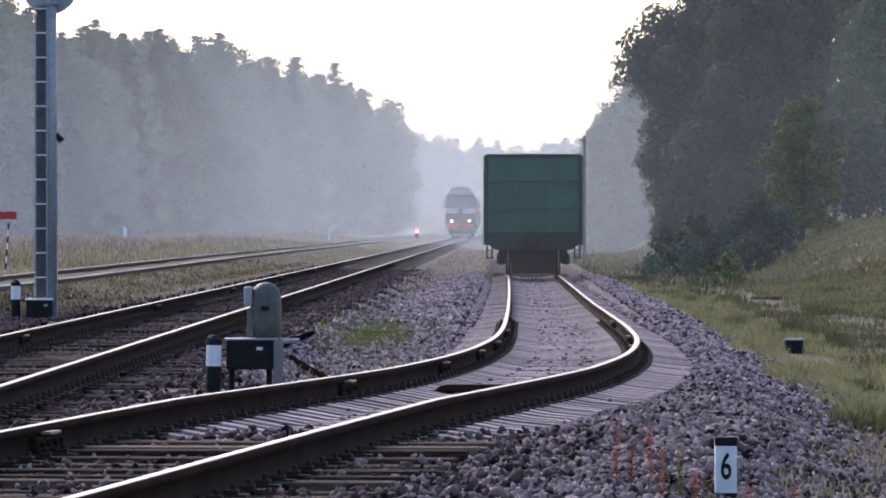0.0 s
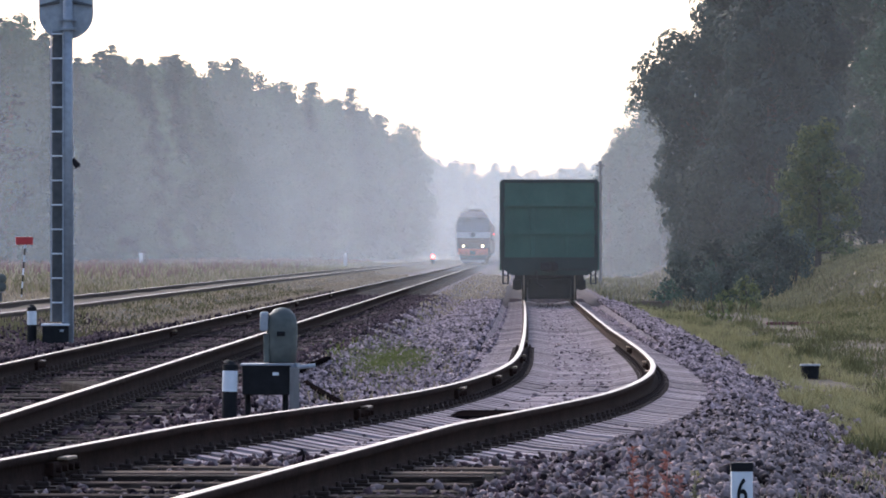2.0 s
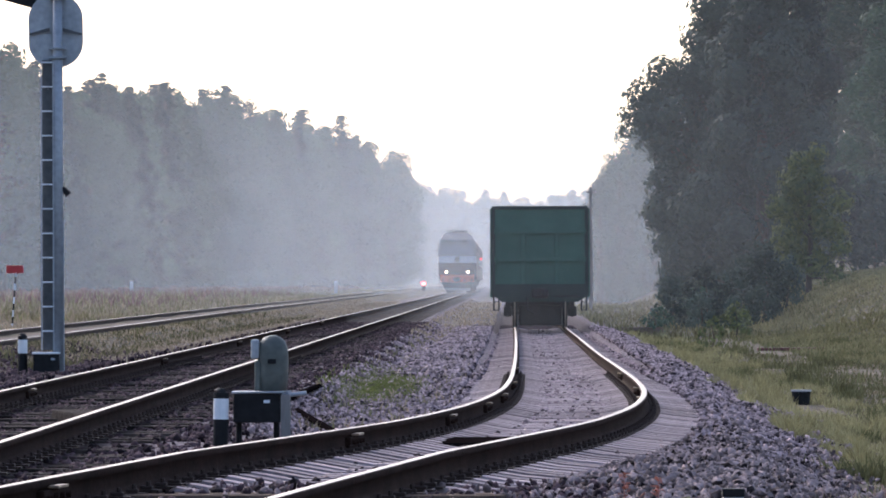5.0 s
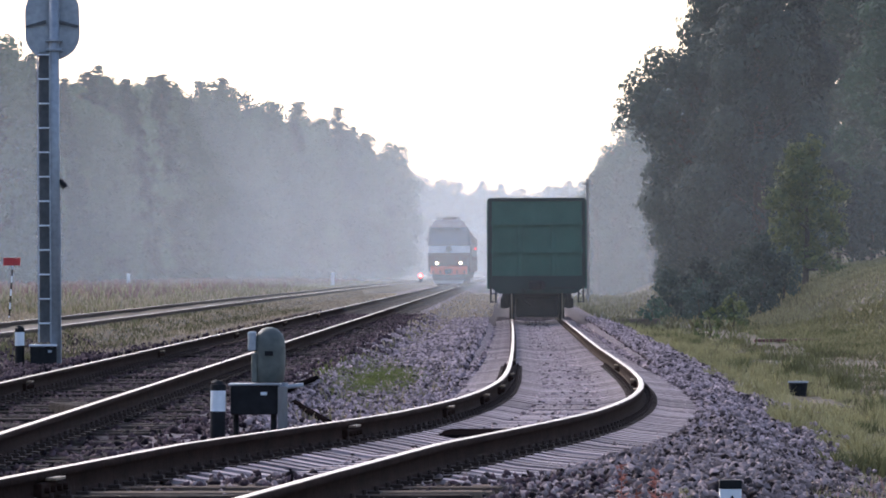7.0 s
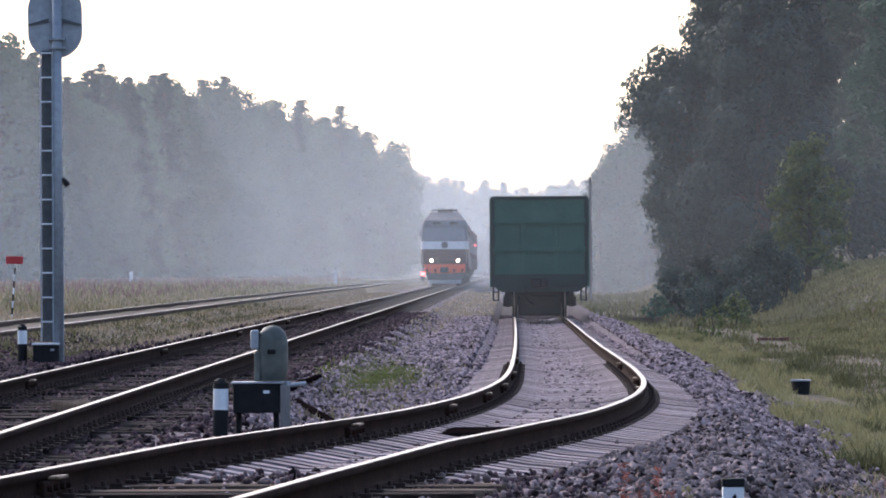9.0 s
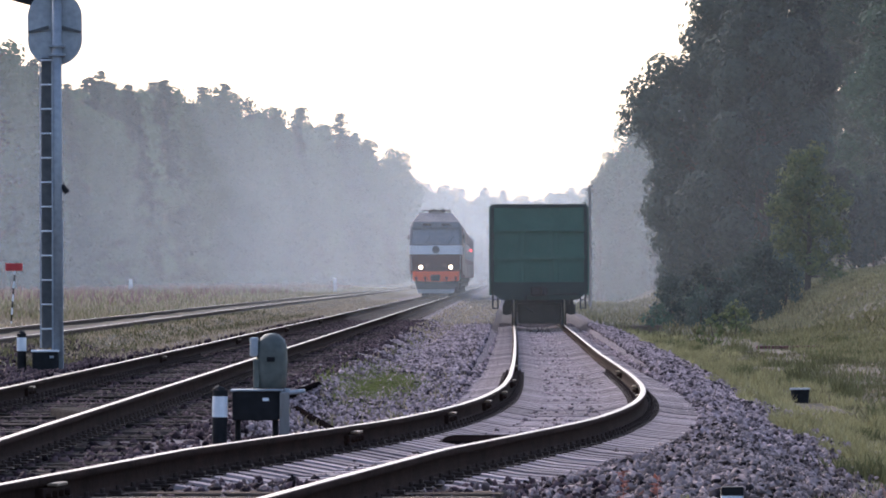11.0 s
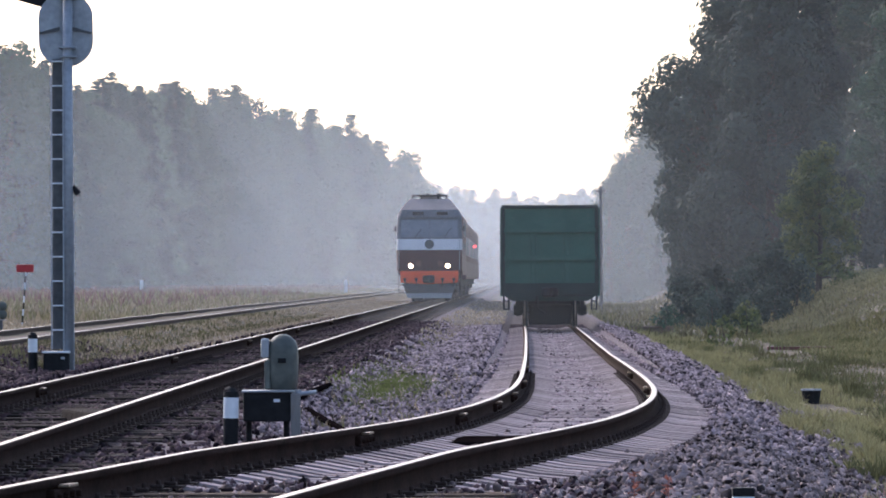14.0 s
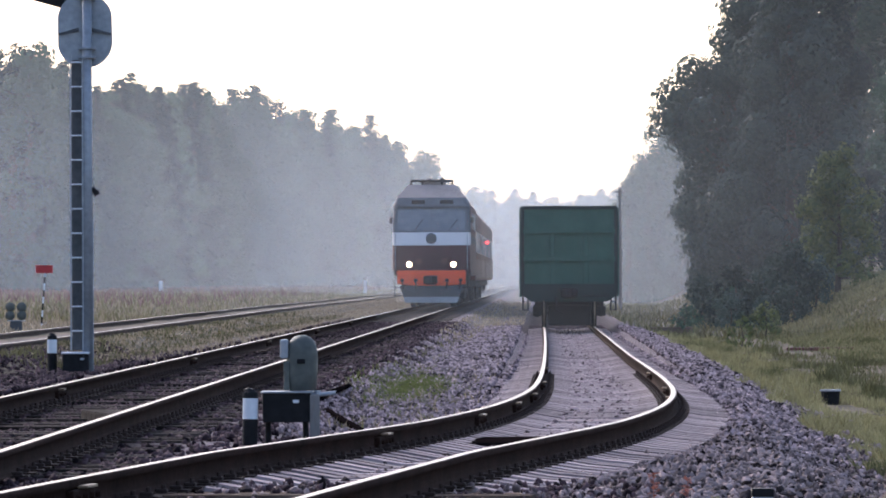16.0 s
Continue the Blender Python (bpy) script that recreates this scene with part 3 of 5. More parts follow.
def build_grass():
    n = 95000
    y = 56 + 138 * RNG.random(n) ** 1.4
    u = 2.45 + 1.7 * RNG.random(n) ** 1.5 + 0.30 * np.sin(y * 0.45) + 0.35 * step(70, 45, y)
    keep = np.sin(y * 2.1 + 2 * np.sin(u * 2.7)) * np.sin(u * 4.3 + np.sin(y * 1.1)) > RNG.uniform(-1.3, 0.9, n)
    x, y = side_x(y[keep]) + u[keep], y[keep]
    tall = 0.06 + 0.15 * np.clip(np.sin(x * 5.3 + 2 * np.sin(y * 0.9)) * np.sin(y * 1.3 + 1.5 * np.sin(x * 3.1)) + 0.25, 0, 1)
    tagged(blades("grass_by_the_ballast", x, y, tall, 0.016, EDGE_GRASS), "yellow-green grass beside the ballast", "grass", kind="stuff")
    x, y = scatter(45000, 52, 150, 3.4, 9.0, side_x, 1.3, 0.55)
    tagged(blades("patchy_grass", x, y, 0.11, 0.018, GRASS), "patches of dull green grass on bare earth", "grass", kind="stuff")
    for k, h, material, name, label in ((9000, 0.10, TUFT, "shoulder_weeds", "dull green weeds where the gravel ends"), (3500, 0.12, DRY, "dead_shoulder_weeds", "dead brown weeds where the gravel ends"), (1200, 0.13, PINK_WEED, "pink_shoulder_weeds", "faded pink weeds where the gravel ends")):
        x, y = scatter(k, 30, 55, 2.95, 4.8, side_x, 1.0, 0.8)
        tagged(blades(name, x, y, h, 0.014, material), label, "weeds", kind="stuff")
    n = 90
    cy = 46 + 130 * RNG.random(n) ** 1.3
    cx = side_x(cy) + RNG.uniform(2.9, 8.5, n)
    wide = np.repeat(RNG.uniform(0.08, 0.24, n), 170)
    x, y = np.repeat(cx, 170) + RNG.normal(0, 1, n * 170) * wide, np.repeat(cy, 170) + RNG.normal(0, 2.0, n * 170) * wide
    tagged(blades("grass_tufts", x, y, np.repeat(RNG.uniform(0.10, 0.25, n), 170), 0.020, TUFT), "dark green tufts of long grass", "grass", kind="stuff")
    x, y = scatter(16000, 60, 260, 4.2, 16, side_x, 1.0, 0.5)
    tagged(blades("tall_grass", x, y, 0.19, 0.03, TUFT), "tall rough grass on the bank", "grass", kind="stuff")
    x, y = scatter(64000, 130, 262, 6.0, 17, side_x, 0.8)
    tagged(blades("bank_grass", x, y, 0.14, 0.05, GRASS), "dull green grass covering the bank", "grass", kind="stuff")
    x, y = scatter(20000, 50, 140, 3.6, 7.5, side_x, 1.1, 0.6)
    tagged(blades("dry_grass", x, y, 0.06, 0.02, DRY, 0.8), "flattened dry straw-coloured grass", "grass", kind="stuff")
    x, y = scatter(18000, 92, 330, -3.6, -1.5, main_x, 1.2)
    tagged(blades("dry_verge_grass", x, y, 0.075, 0.035, DRY), "dry brown grass between the tracks", "grass", kind="stuff")
    x, y = scatter(7000, 84, 200, -3.5, -1.9, main_x, 1.6, 0.8)
    tagged(blades("green_verge_grass", x, y, 0.12, 0.03, GRASS), "short green grass between the tracks", "grass", kind="stuff")
    x, y = scatter(2600, 62, 190, 1.9, 3.4, main_x, 1.3, 0.7)
    tagged(blades("weeds_between_tracks", x, y, 0.11, 0.03, GRASS), "small weeds in gravel between the tracks", "weeds", kind="stuff")
    y = 84 + RNG.normal(0, 4, 9000) + 16 * RNG.random(9000) ** 4
    x = main_x(y) + 2.45 + RNG.normal(0, 0.26, 9000)
    tagged(blades("green_weed_patch", x, y, 0.10, 0.022, FRESH_GRASS), "bright green weed patch in gravel between the tracks", "weeds", kind="stuff")
    x, y = scatter(9000, 180, 430, 2.0, 10, side_x, 1.0, 0.8)
    tagged(blades("far_siding_grass", x, y, 0.30, 0.06, GRASS), "rough grass beside the siding beyond the wagon", "grass", kind="stuff")
    x, y = scatter(6000, 150, 400, 1.7, 3.8, main_x, 1.0, 0.9)
    tagged(blades("far_dry_weeds", x, y, 0.12, 0.05, DRY), "dry weeds between the tracks further off", "weeds", kind="stuff")
    x, y = scatter(800, 62, 190, 1.8, 3.6, main_x, 1.3, 0.7)
    tagged(blades("dry_weeds", x, y, 0.14, 0.03, DRY), "dry weeds in gravel between the tracks", "weeds", kind="stuff")
    x, y = scatter(44000, 172, 620, -50, -6.8, main_x, 1.3)
    tagged(blades("meadow_grass", x, y, 0.26, 0.06, DRY), "tall pale meadow grass before the forest", "grass", kind="stuff")
    x, y = scatter(40000, 172, 620, -50, -6.8, main_x, 1.3)
    tagged(blades("green_meadow_grass", x, y, 0.26, 0.06, GRASS), "green meadow grass before the forest", "grass", kind="stuff")
    x, y = scatter(16000, 100, 175, -20, -6.6, main_x, 1.0)
    tagged(blades("short_meadow_grass", x, y, 0.13, 0.03, DRY), "short dry grass beside the far track", "grass", kind="stuff")
    x, y = scatter(11000, 230, 620, -50, -10, main_x, 1.0, 0.7)
    tagged(blades("meadow_flowers", x, y, 0.55, 0.08, PINK_WEED), "pinkish fading willowherb in the meadow", "wild flowers", kind="stuff")


def weed_plant(x, y, h, material, label):
    """A single upright weed with a leafy spike."""
    bm = bmesh.new()
    rod(bm, (0, 0, -0.03), (0.01, 0, h), 0.004, 0.002, 5)
    rnd = random.Random(int(x * 1000) + int(y * 77))
    for i in range(44):
        z = h * rnd.uniform(0.15, 1.0)
        a, r = rnd.uniform(0, 6.28), rnd.uniform(0.02, 0.05)
        c, s = math.cos(a), math.sin(a)
        vs = [bm.verts.new(p) for p in ((0, 0, z), (c * r * 0.6 - s * 0.009, s * r * 0.6 + c * 0.013, z + 0.012), (c * r, s * r, z + rnd.uniform(-0.01, 0.03)), (c * r * 0.6 + s * 0.009, s * r * 0.6 - c * 0.013, z + 0.012))]
        bm.faces.new(vs)
    ob = part("weed_plant", bm, material)
    ob.matrix_basis = pose(x, y, gz(x, y), 0, 0, rnd.uniform(0, 360))
    return tagged(ob, label, "weed", "weeds by the post")


def leaf_quads(cs, ns, size, flat=0.5):
    """Leaf-clump quads at cs, turned at random and partly outward."""
    n = len(cs)
    d = ns * flat * 1.5 + RNG.normal(0, 1, (n, 3)) * (1 - flat) * 0.8
    d /= np.linalg.norm(d, axis=1)[:, None] + 1e-9
    u = np.cross(d, RNG.normal(0, 1, (n, 3)))
    u /= np.linalg.norm(u, axis=1)[:, None] + 1e-9
    v = np.cross(d, u)
    s = (size * RNG.uniform(0.5, 1.3, n))[:, None]
    return np.stack([cs - u * s * 0.5, cs + v * s * 0.32 - u * s * 0.05, cs + u * s * 0.5, cs - v * s * 0.32], 1)


def leafy_crown(blobs, per_m2, size):
    """Quads spread through lumps (x, y, z, rx, ry, rz)."""
    out = []
    for bx, by, bz, rx, ry, rz in blobs:
        n = int(per_m2 * 4.2 * (rx * ry + ry * rz + rx * rz))
        d = RNG.normal(0, 1, (n, 3))
        d /= np.linalg.norm(d, axis=1)[:, None]
        r = 1 - 0.55 * RNG.random((n, 1)) ** 1.8
        r *= 1 + 0.16 * np.sin(d[:, :1] * 5 + bx) * np.sin(d[:, 2:] * 6 + bz) + RNG.normal(0, 0.05, (n, 1))
        out.append(leaf_quads(np.array([bx, by, bz]) + d * r * [rx, ry, rz], d, size, 0.74))
    return np.concatenate(out)


def quads_to(name, Q, material, parent):
    return raw(name, Q.reshape(-1, 3), np.arange(len(Q) * 4).reshape(-1, 4), material, parent)


def broadleaf(name, m, h, spread, material, seed, per_m2, size, label, group="", low=0.1, lumps=26, boughs=()):
    """Trunk, limbs and a lumpy crown of leaf clumps."""
    rnd = random.Random(seed)
    root = empty(name, m, label, "tree", group)
    bm = bmesh.new()
    rod(bm, (0, 0, -0.3), (0.1, 0, h * 0.35), 0.022 * h, 0.016 * h, 10)
    rod(bm, (0.1, 0, h * 0.34), (0.0, 0.1, h * 0.85), 0.016 * h, 0.004 * h, 8)
    blobs = [tuple(b) for b in boughs]
    for bx, by, bz, *_ in boughs:
        rod(bm, (0, 0, bz * 0.6), (bx, by, bz), 0.006 * h, 0.002 * h, 6)
    for i in range(lumps):
        f = (i + 0.5) / lumps
        z = h * (low + (0.93 - low) * f)
        wide = spread * (0.55 + 0.45 * math.sin(math.pi * min(1, 0.12 + 0.95 * f) ** 0.8)) * (1.0 if f < 0.6 else 1.0 - 1.3 * (f - 0.6))
        a, r = i * 2.4 + rnd.uniform(-0.4, 0.4), wide * rnd.uniform(0.35, 0.85)
        q = spread * rnd.uniform(0.26, 0.42) * (1.0 if f < 0.7 else 1.0 - 1.4 * (f - 0.7))
        blobs.append((r * math.cos(a), r * math.sin(a), z, q, q, q * rnd.uniform(0.75, 1.1)))
        if i % 3 == 0:
            rod(bm, (0, 0, max(z - r * 0.6, h * 0.1)), (r * 0.8 * math.cos(a), r * 0.8 * math.sin(a), z), 0.006 * h, 0.002 * h, 6)
    part("trunk", bm, BARK, root)
    quads_to("crown", leafy_crown(blobs, per_m2, size), material, root)
    return root


def spruce(name, m, h, seed, label, group):
    """Tall conifer: whorls of drooping boughs of needle clumps."""
    root = empty(name, m, label, "tree", group)
    bm = bmesh.new()
    rod(bm, (0, 0, -0.4), (0, 0, h * 0.97), 0.013 * h, 0.002 * h, 8)
    part("trunk", bm, BARK, root)
    r0 = random.Random(seed)
    cs, ns, sizes = [], [], []
    z, thin = h * 0.05, r0.uniform(0.15, 0.19)
    while z < h * 0.985:
        f = z / h
        whorl = thin * h * (1 - f) ** 0.68 * r0.uniform(0.8, 1.15) + 0.10
        for k in range(8):
            a, reach = r0.uniform(0, 6.283), whorl * r0.uniform(0.55, 1.15)
            n = int(8 + reach * 13)
            t = RNG.random(n) ** 0.7
            lift = -0.35 * t * t if f < 0.75 else 0.25 * t
            cs.append(np.stack([np.cos(a) * reach * t, np.sin(a) * reach * t, z + reach * lift + r0.uniform(-0.3, 0.3) * (1 - f + 0.3)], 1) + RNG.normal(0, 0.09 + 0.10 * (1 - f), (n, 3)))
            ns.append(np.tile([np.cos(a) * 0.6, np.sin(a) * 0.6, 0.7], (n, 1)))
            sizes.append(np.full(n, 0.30 + 0.22 * (1 - f)))
        z += h * 0.020
    quads_to("crown", leaf_quads(np.concatenate(cs), np.concatenate(ns), np.concatenate(sizes), 0.6), NEEDLE, root)
    return root


def build_forest():
    label_s, label_b = "tall dark spruce at the forest edge in mist", "tall leafy birch at the forest edge in mist"
    kinds = []
    for i in range(4):
        kinds.append((spruce("spruce_tree", pose(0, -500 - 20 * i, 0), 22, i, label_s, "forest trees"), 22.0))
    for i in range(4):
        kinds.append((broadleaf("birch_tree", pose(30, -500 - 20 * i, 0), 20, (4.8, 3.9, 4.3, 3.5)[i], BIRCH, 40 + i, 13.0, 0.38, label_b, "forest trees", 0.03, 34), 20.0))
    for i in range(2):
        kinds.append((broadleaf("pine_tree", pose(60, -500 - 20 * i, 0), 20, (3.3, 2.9)[i], NEEDLE, 50 + i, 16.0, 0.34, "tall dark pine with a ragged crown in mist", "forest trees", 0.06, 40), 20.0))
    rnd = random.Random(5)

    def plant(x, y, h, leafy):
        ob, base = kinds[rnd.randrange(4, 8) if leafy else rnd.choice((0, 1, 2, 3, 8, 9))]
        h = h if base > 21 else h * 0.99
        c = copy_thing(ob, pose(0, 0, 0))
        s = h / base
        wide = 1.45 if y > 1200 else 1.2
        c.matrix_basis = Matrix.LocRotScale((x, y, gz(x, y)), Euler((0, 0, rnd.uniform(0, 6.28))), (s * wide * rnd.uniform(0.9, 1.15), s * wide * rnd.uniform(0.9, 1.15), s))

    # the left edge, running away and closing in on the line
    y = 455.0
    while y < 905:
        edge = np.interp(y, [455, 560, 650, 780, 905], [35, 33, 30, 23, 13])
        for row in range(3):
            x = main_x(y) - edge - row * 4.5 + rnd.uniform(-2, 2)
            high = np.interp(y, [455, 500, 560, 650, 700, 780, 850, 905], [19.6, 19.4, 19.3, 21.9, 22.4, 22.4, 22.3, 19.6])
            plant(x, y + rnd.uniform(-4, 4), high * (rnd.uniform(0.86, 1.0) if rnd.random() < 0.8 else rnd.uniform(1.0, 1.07)), rnd.random() < (0.40 if y < 690 else 0.65))
        y += 3.9 * (1 + (y - 455) / 900)
    # the far end, where the line goes out of sight
    for i in range(260):
        y = rnd.uniform(1260, 1640)
        plant(main_x(1400) - 34 + i * 0.40 + rnd.uniform(-2, 2), y, rnd.uniform(16.5, 21.0) * (1.13 if i < 62 else 1.03), rnd.random() < 0.35)
    # the right side beyond the wagon
    y = 480.0
    while y < 1400:
        off = np.interp(y, [480, 560, 900, 1400], [16.5, 14.5, 20, 24])
        for row in range(2):
            plant(main_x(y) + off + 3 + row * 6 + rnd.uniform(-1.5, 1.5), y + rnd.uniform(-4, 4), rnd.uniform(14, 18.5), rnd.random() < 0.8)
        y += 9.0 * (1 + (y - 480) / 700)
    for x, y, h in ((11.0, 456, 10.0), (11.8, 461, 11.2), (12.4, 458, 11.8), (13.4, 462, 12.4), (12.9, 470, 11.6), (15.2, 459, 13.2), (14.6, 474, 13.0), (17.4, 468, 15), (24, 330, 20), (29, 345, 22), (27, 310, 18), (33, 330, 20), (22.5, 365, 19), (25.5, 342, 24), (20.5, 345, 21), (23, 318, 15), (27, 352, 25)):
        plant(x, y, h, True)
    for ob, _ in kinds:
        for c in list(ob.children_recursive):
            bpy.data.objects.remove(c)
        bpy.data.objects.remove(ob)


def build_near_trees():
    rows = (
        (12.1, 262, 17.5, 3.1, 11, "dark broad oak with dense foliage beside the siding", ((-4.0, 0, 8.0, 1.05, 1.0, 0.9), (-3.7, 0.2, 9.0, 1.1, 1.0, 1.0), (-3.3, 0, 7.2, 0.9, 1.0, 0.7), (-2.5, -0.3, 8.2, 1.2, 1.2, 1.2), (-3.0, 0.1, 10.0, 0.9, 1.0, 0.8), (-1.8, 0, 9.6, 1.2, 1.2, 1.0), (-1.2, 0, 10.9, 1.0, 1.0, 1.0), (-0.7, 0, 12.3, 1.1, 1.1, 1.1), (-2.7, 0, 6.6, 1.1, 1.1, 1.1), (-2.9, 0.3, 5.3, 1.1, 1.1, 0.9), (-3.2, 0, 4.1, 0.9, 1.0, 0.9), (-2.8, 0, 2.9, 1.0, 1.0, 1.0), (-2.5, 0, 1.7, 1.0, 1.0, 0.9))),
        (13.5, 268, 19.5, 3.3, 12, "dark broad oak with dense foliage on the bank", ((2.4, 0, 9.6, 1.2, 1.2, 1.3), (2.2, 0, 7.8, 1.0, 1.0, 1.0))),
        (12.9, 258, 15.0, 3.3, 13, "dark leafy maple in the clump beside the siding", ()),
        (11.3, 270, 9.5, 2.3, 14, "dark young tree at the edge of the clump", ()),
        (13.9, 274, 14.0, 2.6, 15, "dark leafy maple at the back of the clump", ()),
    )
    for x, y, h, w, s, label, boughs in rows:
        broadleaf("oak_tree", pose(x, y, gz(x, y)), h, w, LEAF_DARK, s, 42, 0.27, label, "dark trees beside the siding", 0.05, 44, boughs)
    for i, (x, y, h) in enumerate(((16.6, 264, 4.6), (18.4, 268, 4.2), (20.2, 272, 4.8), (17.6, 258, 3.0), (22.0, 275, 5.5))):
        broadleaf("hedge_shrub", pose(x, y, gz(x, y)), h, h * 0.42, LEAF_DARK, 80 + i, 30, 0.26, "grey-green shrub on the bank below the trees", "shrubs on the bank", 0.08, 16)
    x, y = 13.6, 236
    broadleaf("young_birch", pose(x, y, gz(x, y)), 5.8, 1.9, LEAF_FRESH, 21, 40, 0.22, "slim young birch with pale green leaves on the bank", "", 0.08, 22)
    x, y = 12.0, 238
    broadleaf("bush", pose(x, y, gz(x, y)), 2.9, 1.5, LEAF_DARK, 22, 40, 0.2, "dense dark rounded bush at the foot of the trees", "", 0.1, 14)
    for i, (x, y, h) in enumerate(((8.1, 228, 2.0), (9.2, 224, 2.4), (10.3, 226, 2.2), (11.3, 223, 2.6), (12.2, 226, 2.1), (8.8, 219, 1.4), (10.0, 218, 1.3), (10.9, 217, 1.5))):
        broadleaf("low_shrub", pose(x, y, gz(x, y)), h, h * 0.52, LEAF_DARK, 120 + i, 60, 0.17, "dark low shrub at the foot of the bank", "low shrubs below the trees", 0.02, 14)
    for i, (x, y, h) in enumerate(((6.7, 160, 0.9), (8.7, 190, 1.2), (9.3, 198, 1.0), (6.7, 205, 0.9), (7.6, 222, 1.0), (9.4, 236, 1.6))):
        broadleaf("small_bush", pose(x, y, gz(x, y)), h, h * 0.5, LEAF_FRESH if i < 3 else BIRCH, 60 + i, 60, 0.14, "small green bush in the grass beside the siding", "small bushes", 0.1, 9)


# ------------------------------------------------------------------ rolling stock
def gondola():
    y0 = 196.0
    a = -math.degrees(math.atan(float(side_x(210) - side_x(197)) / 13))
    w = empty("gondola_wagon", pose(float(side_x(y0)), y0, float(side_z(y0)), 0, 0, a), "dark green steel gondola goods wagon standing on the siding", "goods wagon")
    hw, L, z0, z1 = 1.475, 13.4, 1.05, 3.80
    bm = bmesh.new()
    box(bm, -hw, hw, 0.0, 0.05, z0, z1, 0.008)
    part("end_wall", bm, WAGON_GREEN, w, "dented green end wall with grime")
    for s in (-1, 1):
        bm = bmesh.new()
        box(bm, s * hw - 0.03, s * hw + 0.03, 0.05, L, z0, z1, 0.01)
        ob = part("side_wall", bm, WAGON_GREEN, w)
        for i in range(8):
            bm = bmesh.new()
            yy = 0.25 + i * (L - 0.5) / 7
            box(bm, min(s * hw, s * (hw + 0.1)), max(s * hw, s * (hw + 0.1)), yy - 0.08, yy + 0.08, z0 - 0.1, z1 - 0.05, 0.01)
            part("post", bm, WAGON_GREEN, ob)
    bm = bmesh.new()
    box(bm, -hw, hw, L - 0.05, L, z0, z1, 0.008)
    part("end_wall", bm, WAGON_GREEN, w)
    bm = bmesh.new()
    box(bm, -hw - 0.04, hw + 0.04, -0.06, 0.10, z1 - 0.09, z1 + 0.02, 0.015)
    part("top_rim", bm, WAGON_DARK, w, "dark steel top rim")
    for z, hgt in ((3.02, 0.14), (2.14, 0.14)):
        bm = bmesh.new()
        slab(bm, [(-hw + 0.02, z - hgt / 2), (hw - 0.02, z - hgt / 2), (hw - 0.02, z + hgt / 2), (-hw + 0.02, z + hgt / 2)], -0.14, 0.0)
        bmesh.ops.bevel(bm, geom=bm.edges[:], offset=0.02, segments=2, affect="EDGES")
        part("rib", bm, WAGON_GREEN, w)
    for x in (-0.53, 0.53):
        for za, zb in ((1.28, 2.06), (2.22, 2.94)):
            bm = bmesh.new()
            box(bm, x - 0.07, x + 0.07, -0.08, 0.0, za, zb, 0.02)
            part("upright", bm, WAGON_GREEN, w)
    for s in (-1, 1):
        bm = bmesh.new()
        box(bm, s * hw - 0.06, s * hw + 0.06, -0.07, 0.03, z0 - 0.05, z1 - 0.03, 0.015)
        part("corner_post", bm, WAGON_DARK, w)
    bm = bmesh.new()
    slab(bm, [(-hw, 1.36), (-hw, 1.0), (-1.2, 0.80), (1.2, 0.80), (hw, 1.0), (hw, 1.36)], -0.16, 0.12)
    part("buffer_beam", bm, WAGON_DARK, w, "sooty dark end beam")
    bm = bmesh.new()
    box(bm, -0.20, 0.20, -0.62, 0.0, 0.92, 1.22, 0.05)
    box(bm, -0.27, 0.04, -0.80, -0.52, 0.93, 1.21, 0.05)
    box(bm, 0.10, 0.26, -0.76, -0.50, 0.95, 1.19, 0.05)
    part("coupler", bm, BLACK_IRON, w, "black automatic coupler")
    bm = bmesh.new()
    rod(bm, (-0.42, -0.2, 0.95), (-0.40, -0.35, 0.55), 0.03)
    rod(bm, (-0.40, -0.35, 0.55), (-0.18, -0.45, 0.42), 0.03)
    part("brake_hose", bm, BLACK_IRON, w)
    bm = bmesh.new()
    rod(bm, (0.4, -0.17, 0.98), (1.25, -0.17, 0.98), 0.018)
    part("uncoupling_lever", bm, BLACK_IRON, w)
    for s in (-1, 1):
        bm = bmesh.new()
        for x in (s * 1.30, s * 1.46):
            rod(bm, (x, -0.10, 0.52), (x, -0.10, 1.1), 0.028)
        for z in (0.54, 0.80):
            rod(bm, (s * 1.30, -0.10, z), (s * 1.46, -0.10, z), 0.016)
        part("step", bm, BLACK_IRON, w)
    bm = bmesh.new()
    for z in (2.35, 2.6, 2.85, 3.1, 3.35):
        rod(bm, (1.60, 0.06, z), (1.60, 0.40, z), 0.012)
    part("ladder", bm, WAGON_DARK, w)
    bm = bmesh.new()
    box(bm, -0.55, 0.55, 0.1, L - 0.1, 0.80, 1.04, 0.02)
    part("centre_sill", bm, BLACK_IRON, w)
    for yy in (2.2, L - 2.2):
        bm = bmesh.new()
        box(bm, -1.1, 1.1, yy - 0.25, yy + 0.25, 0.42, 0.80, 0.05)
        bog = part("bogie", bm, BLACK_IRON, w, "black cast bogie")
        for s in (-1, 1):
            bm = bmesh.new()
            slab(bm, [(0, 0.32), (0.1, 0.32), (0.1, 0.9), (0, 0.9)], yy - 1.2, yy + 1.2)
            bmesh.ops.translate(bm, verts=bm.verts, vec=(s * 1.018 - 0.05, 0, 0))
            for q in (-0.925, 0.925):
                box(bm, s * 1.018 - 0.14, s * 1.018 + 0.14, yy + q - 0.16, yy + q + 0.16, 0.34, 0.66, 0.04)
            part("side_frame", bm, BLACK_IRON, bog)
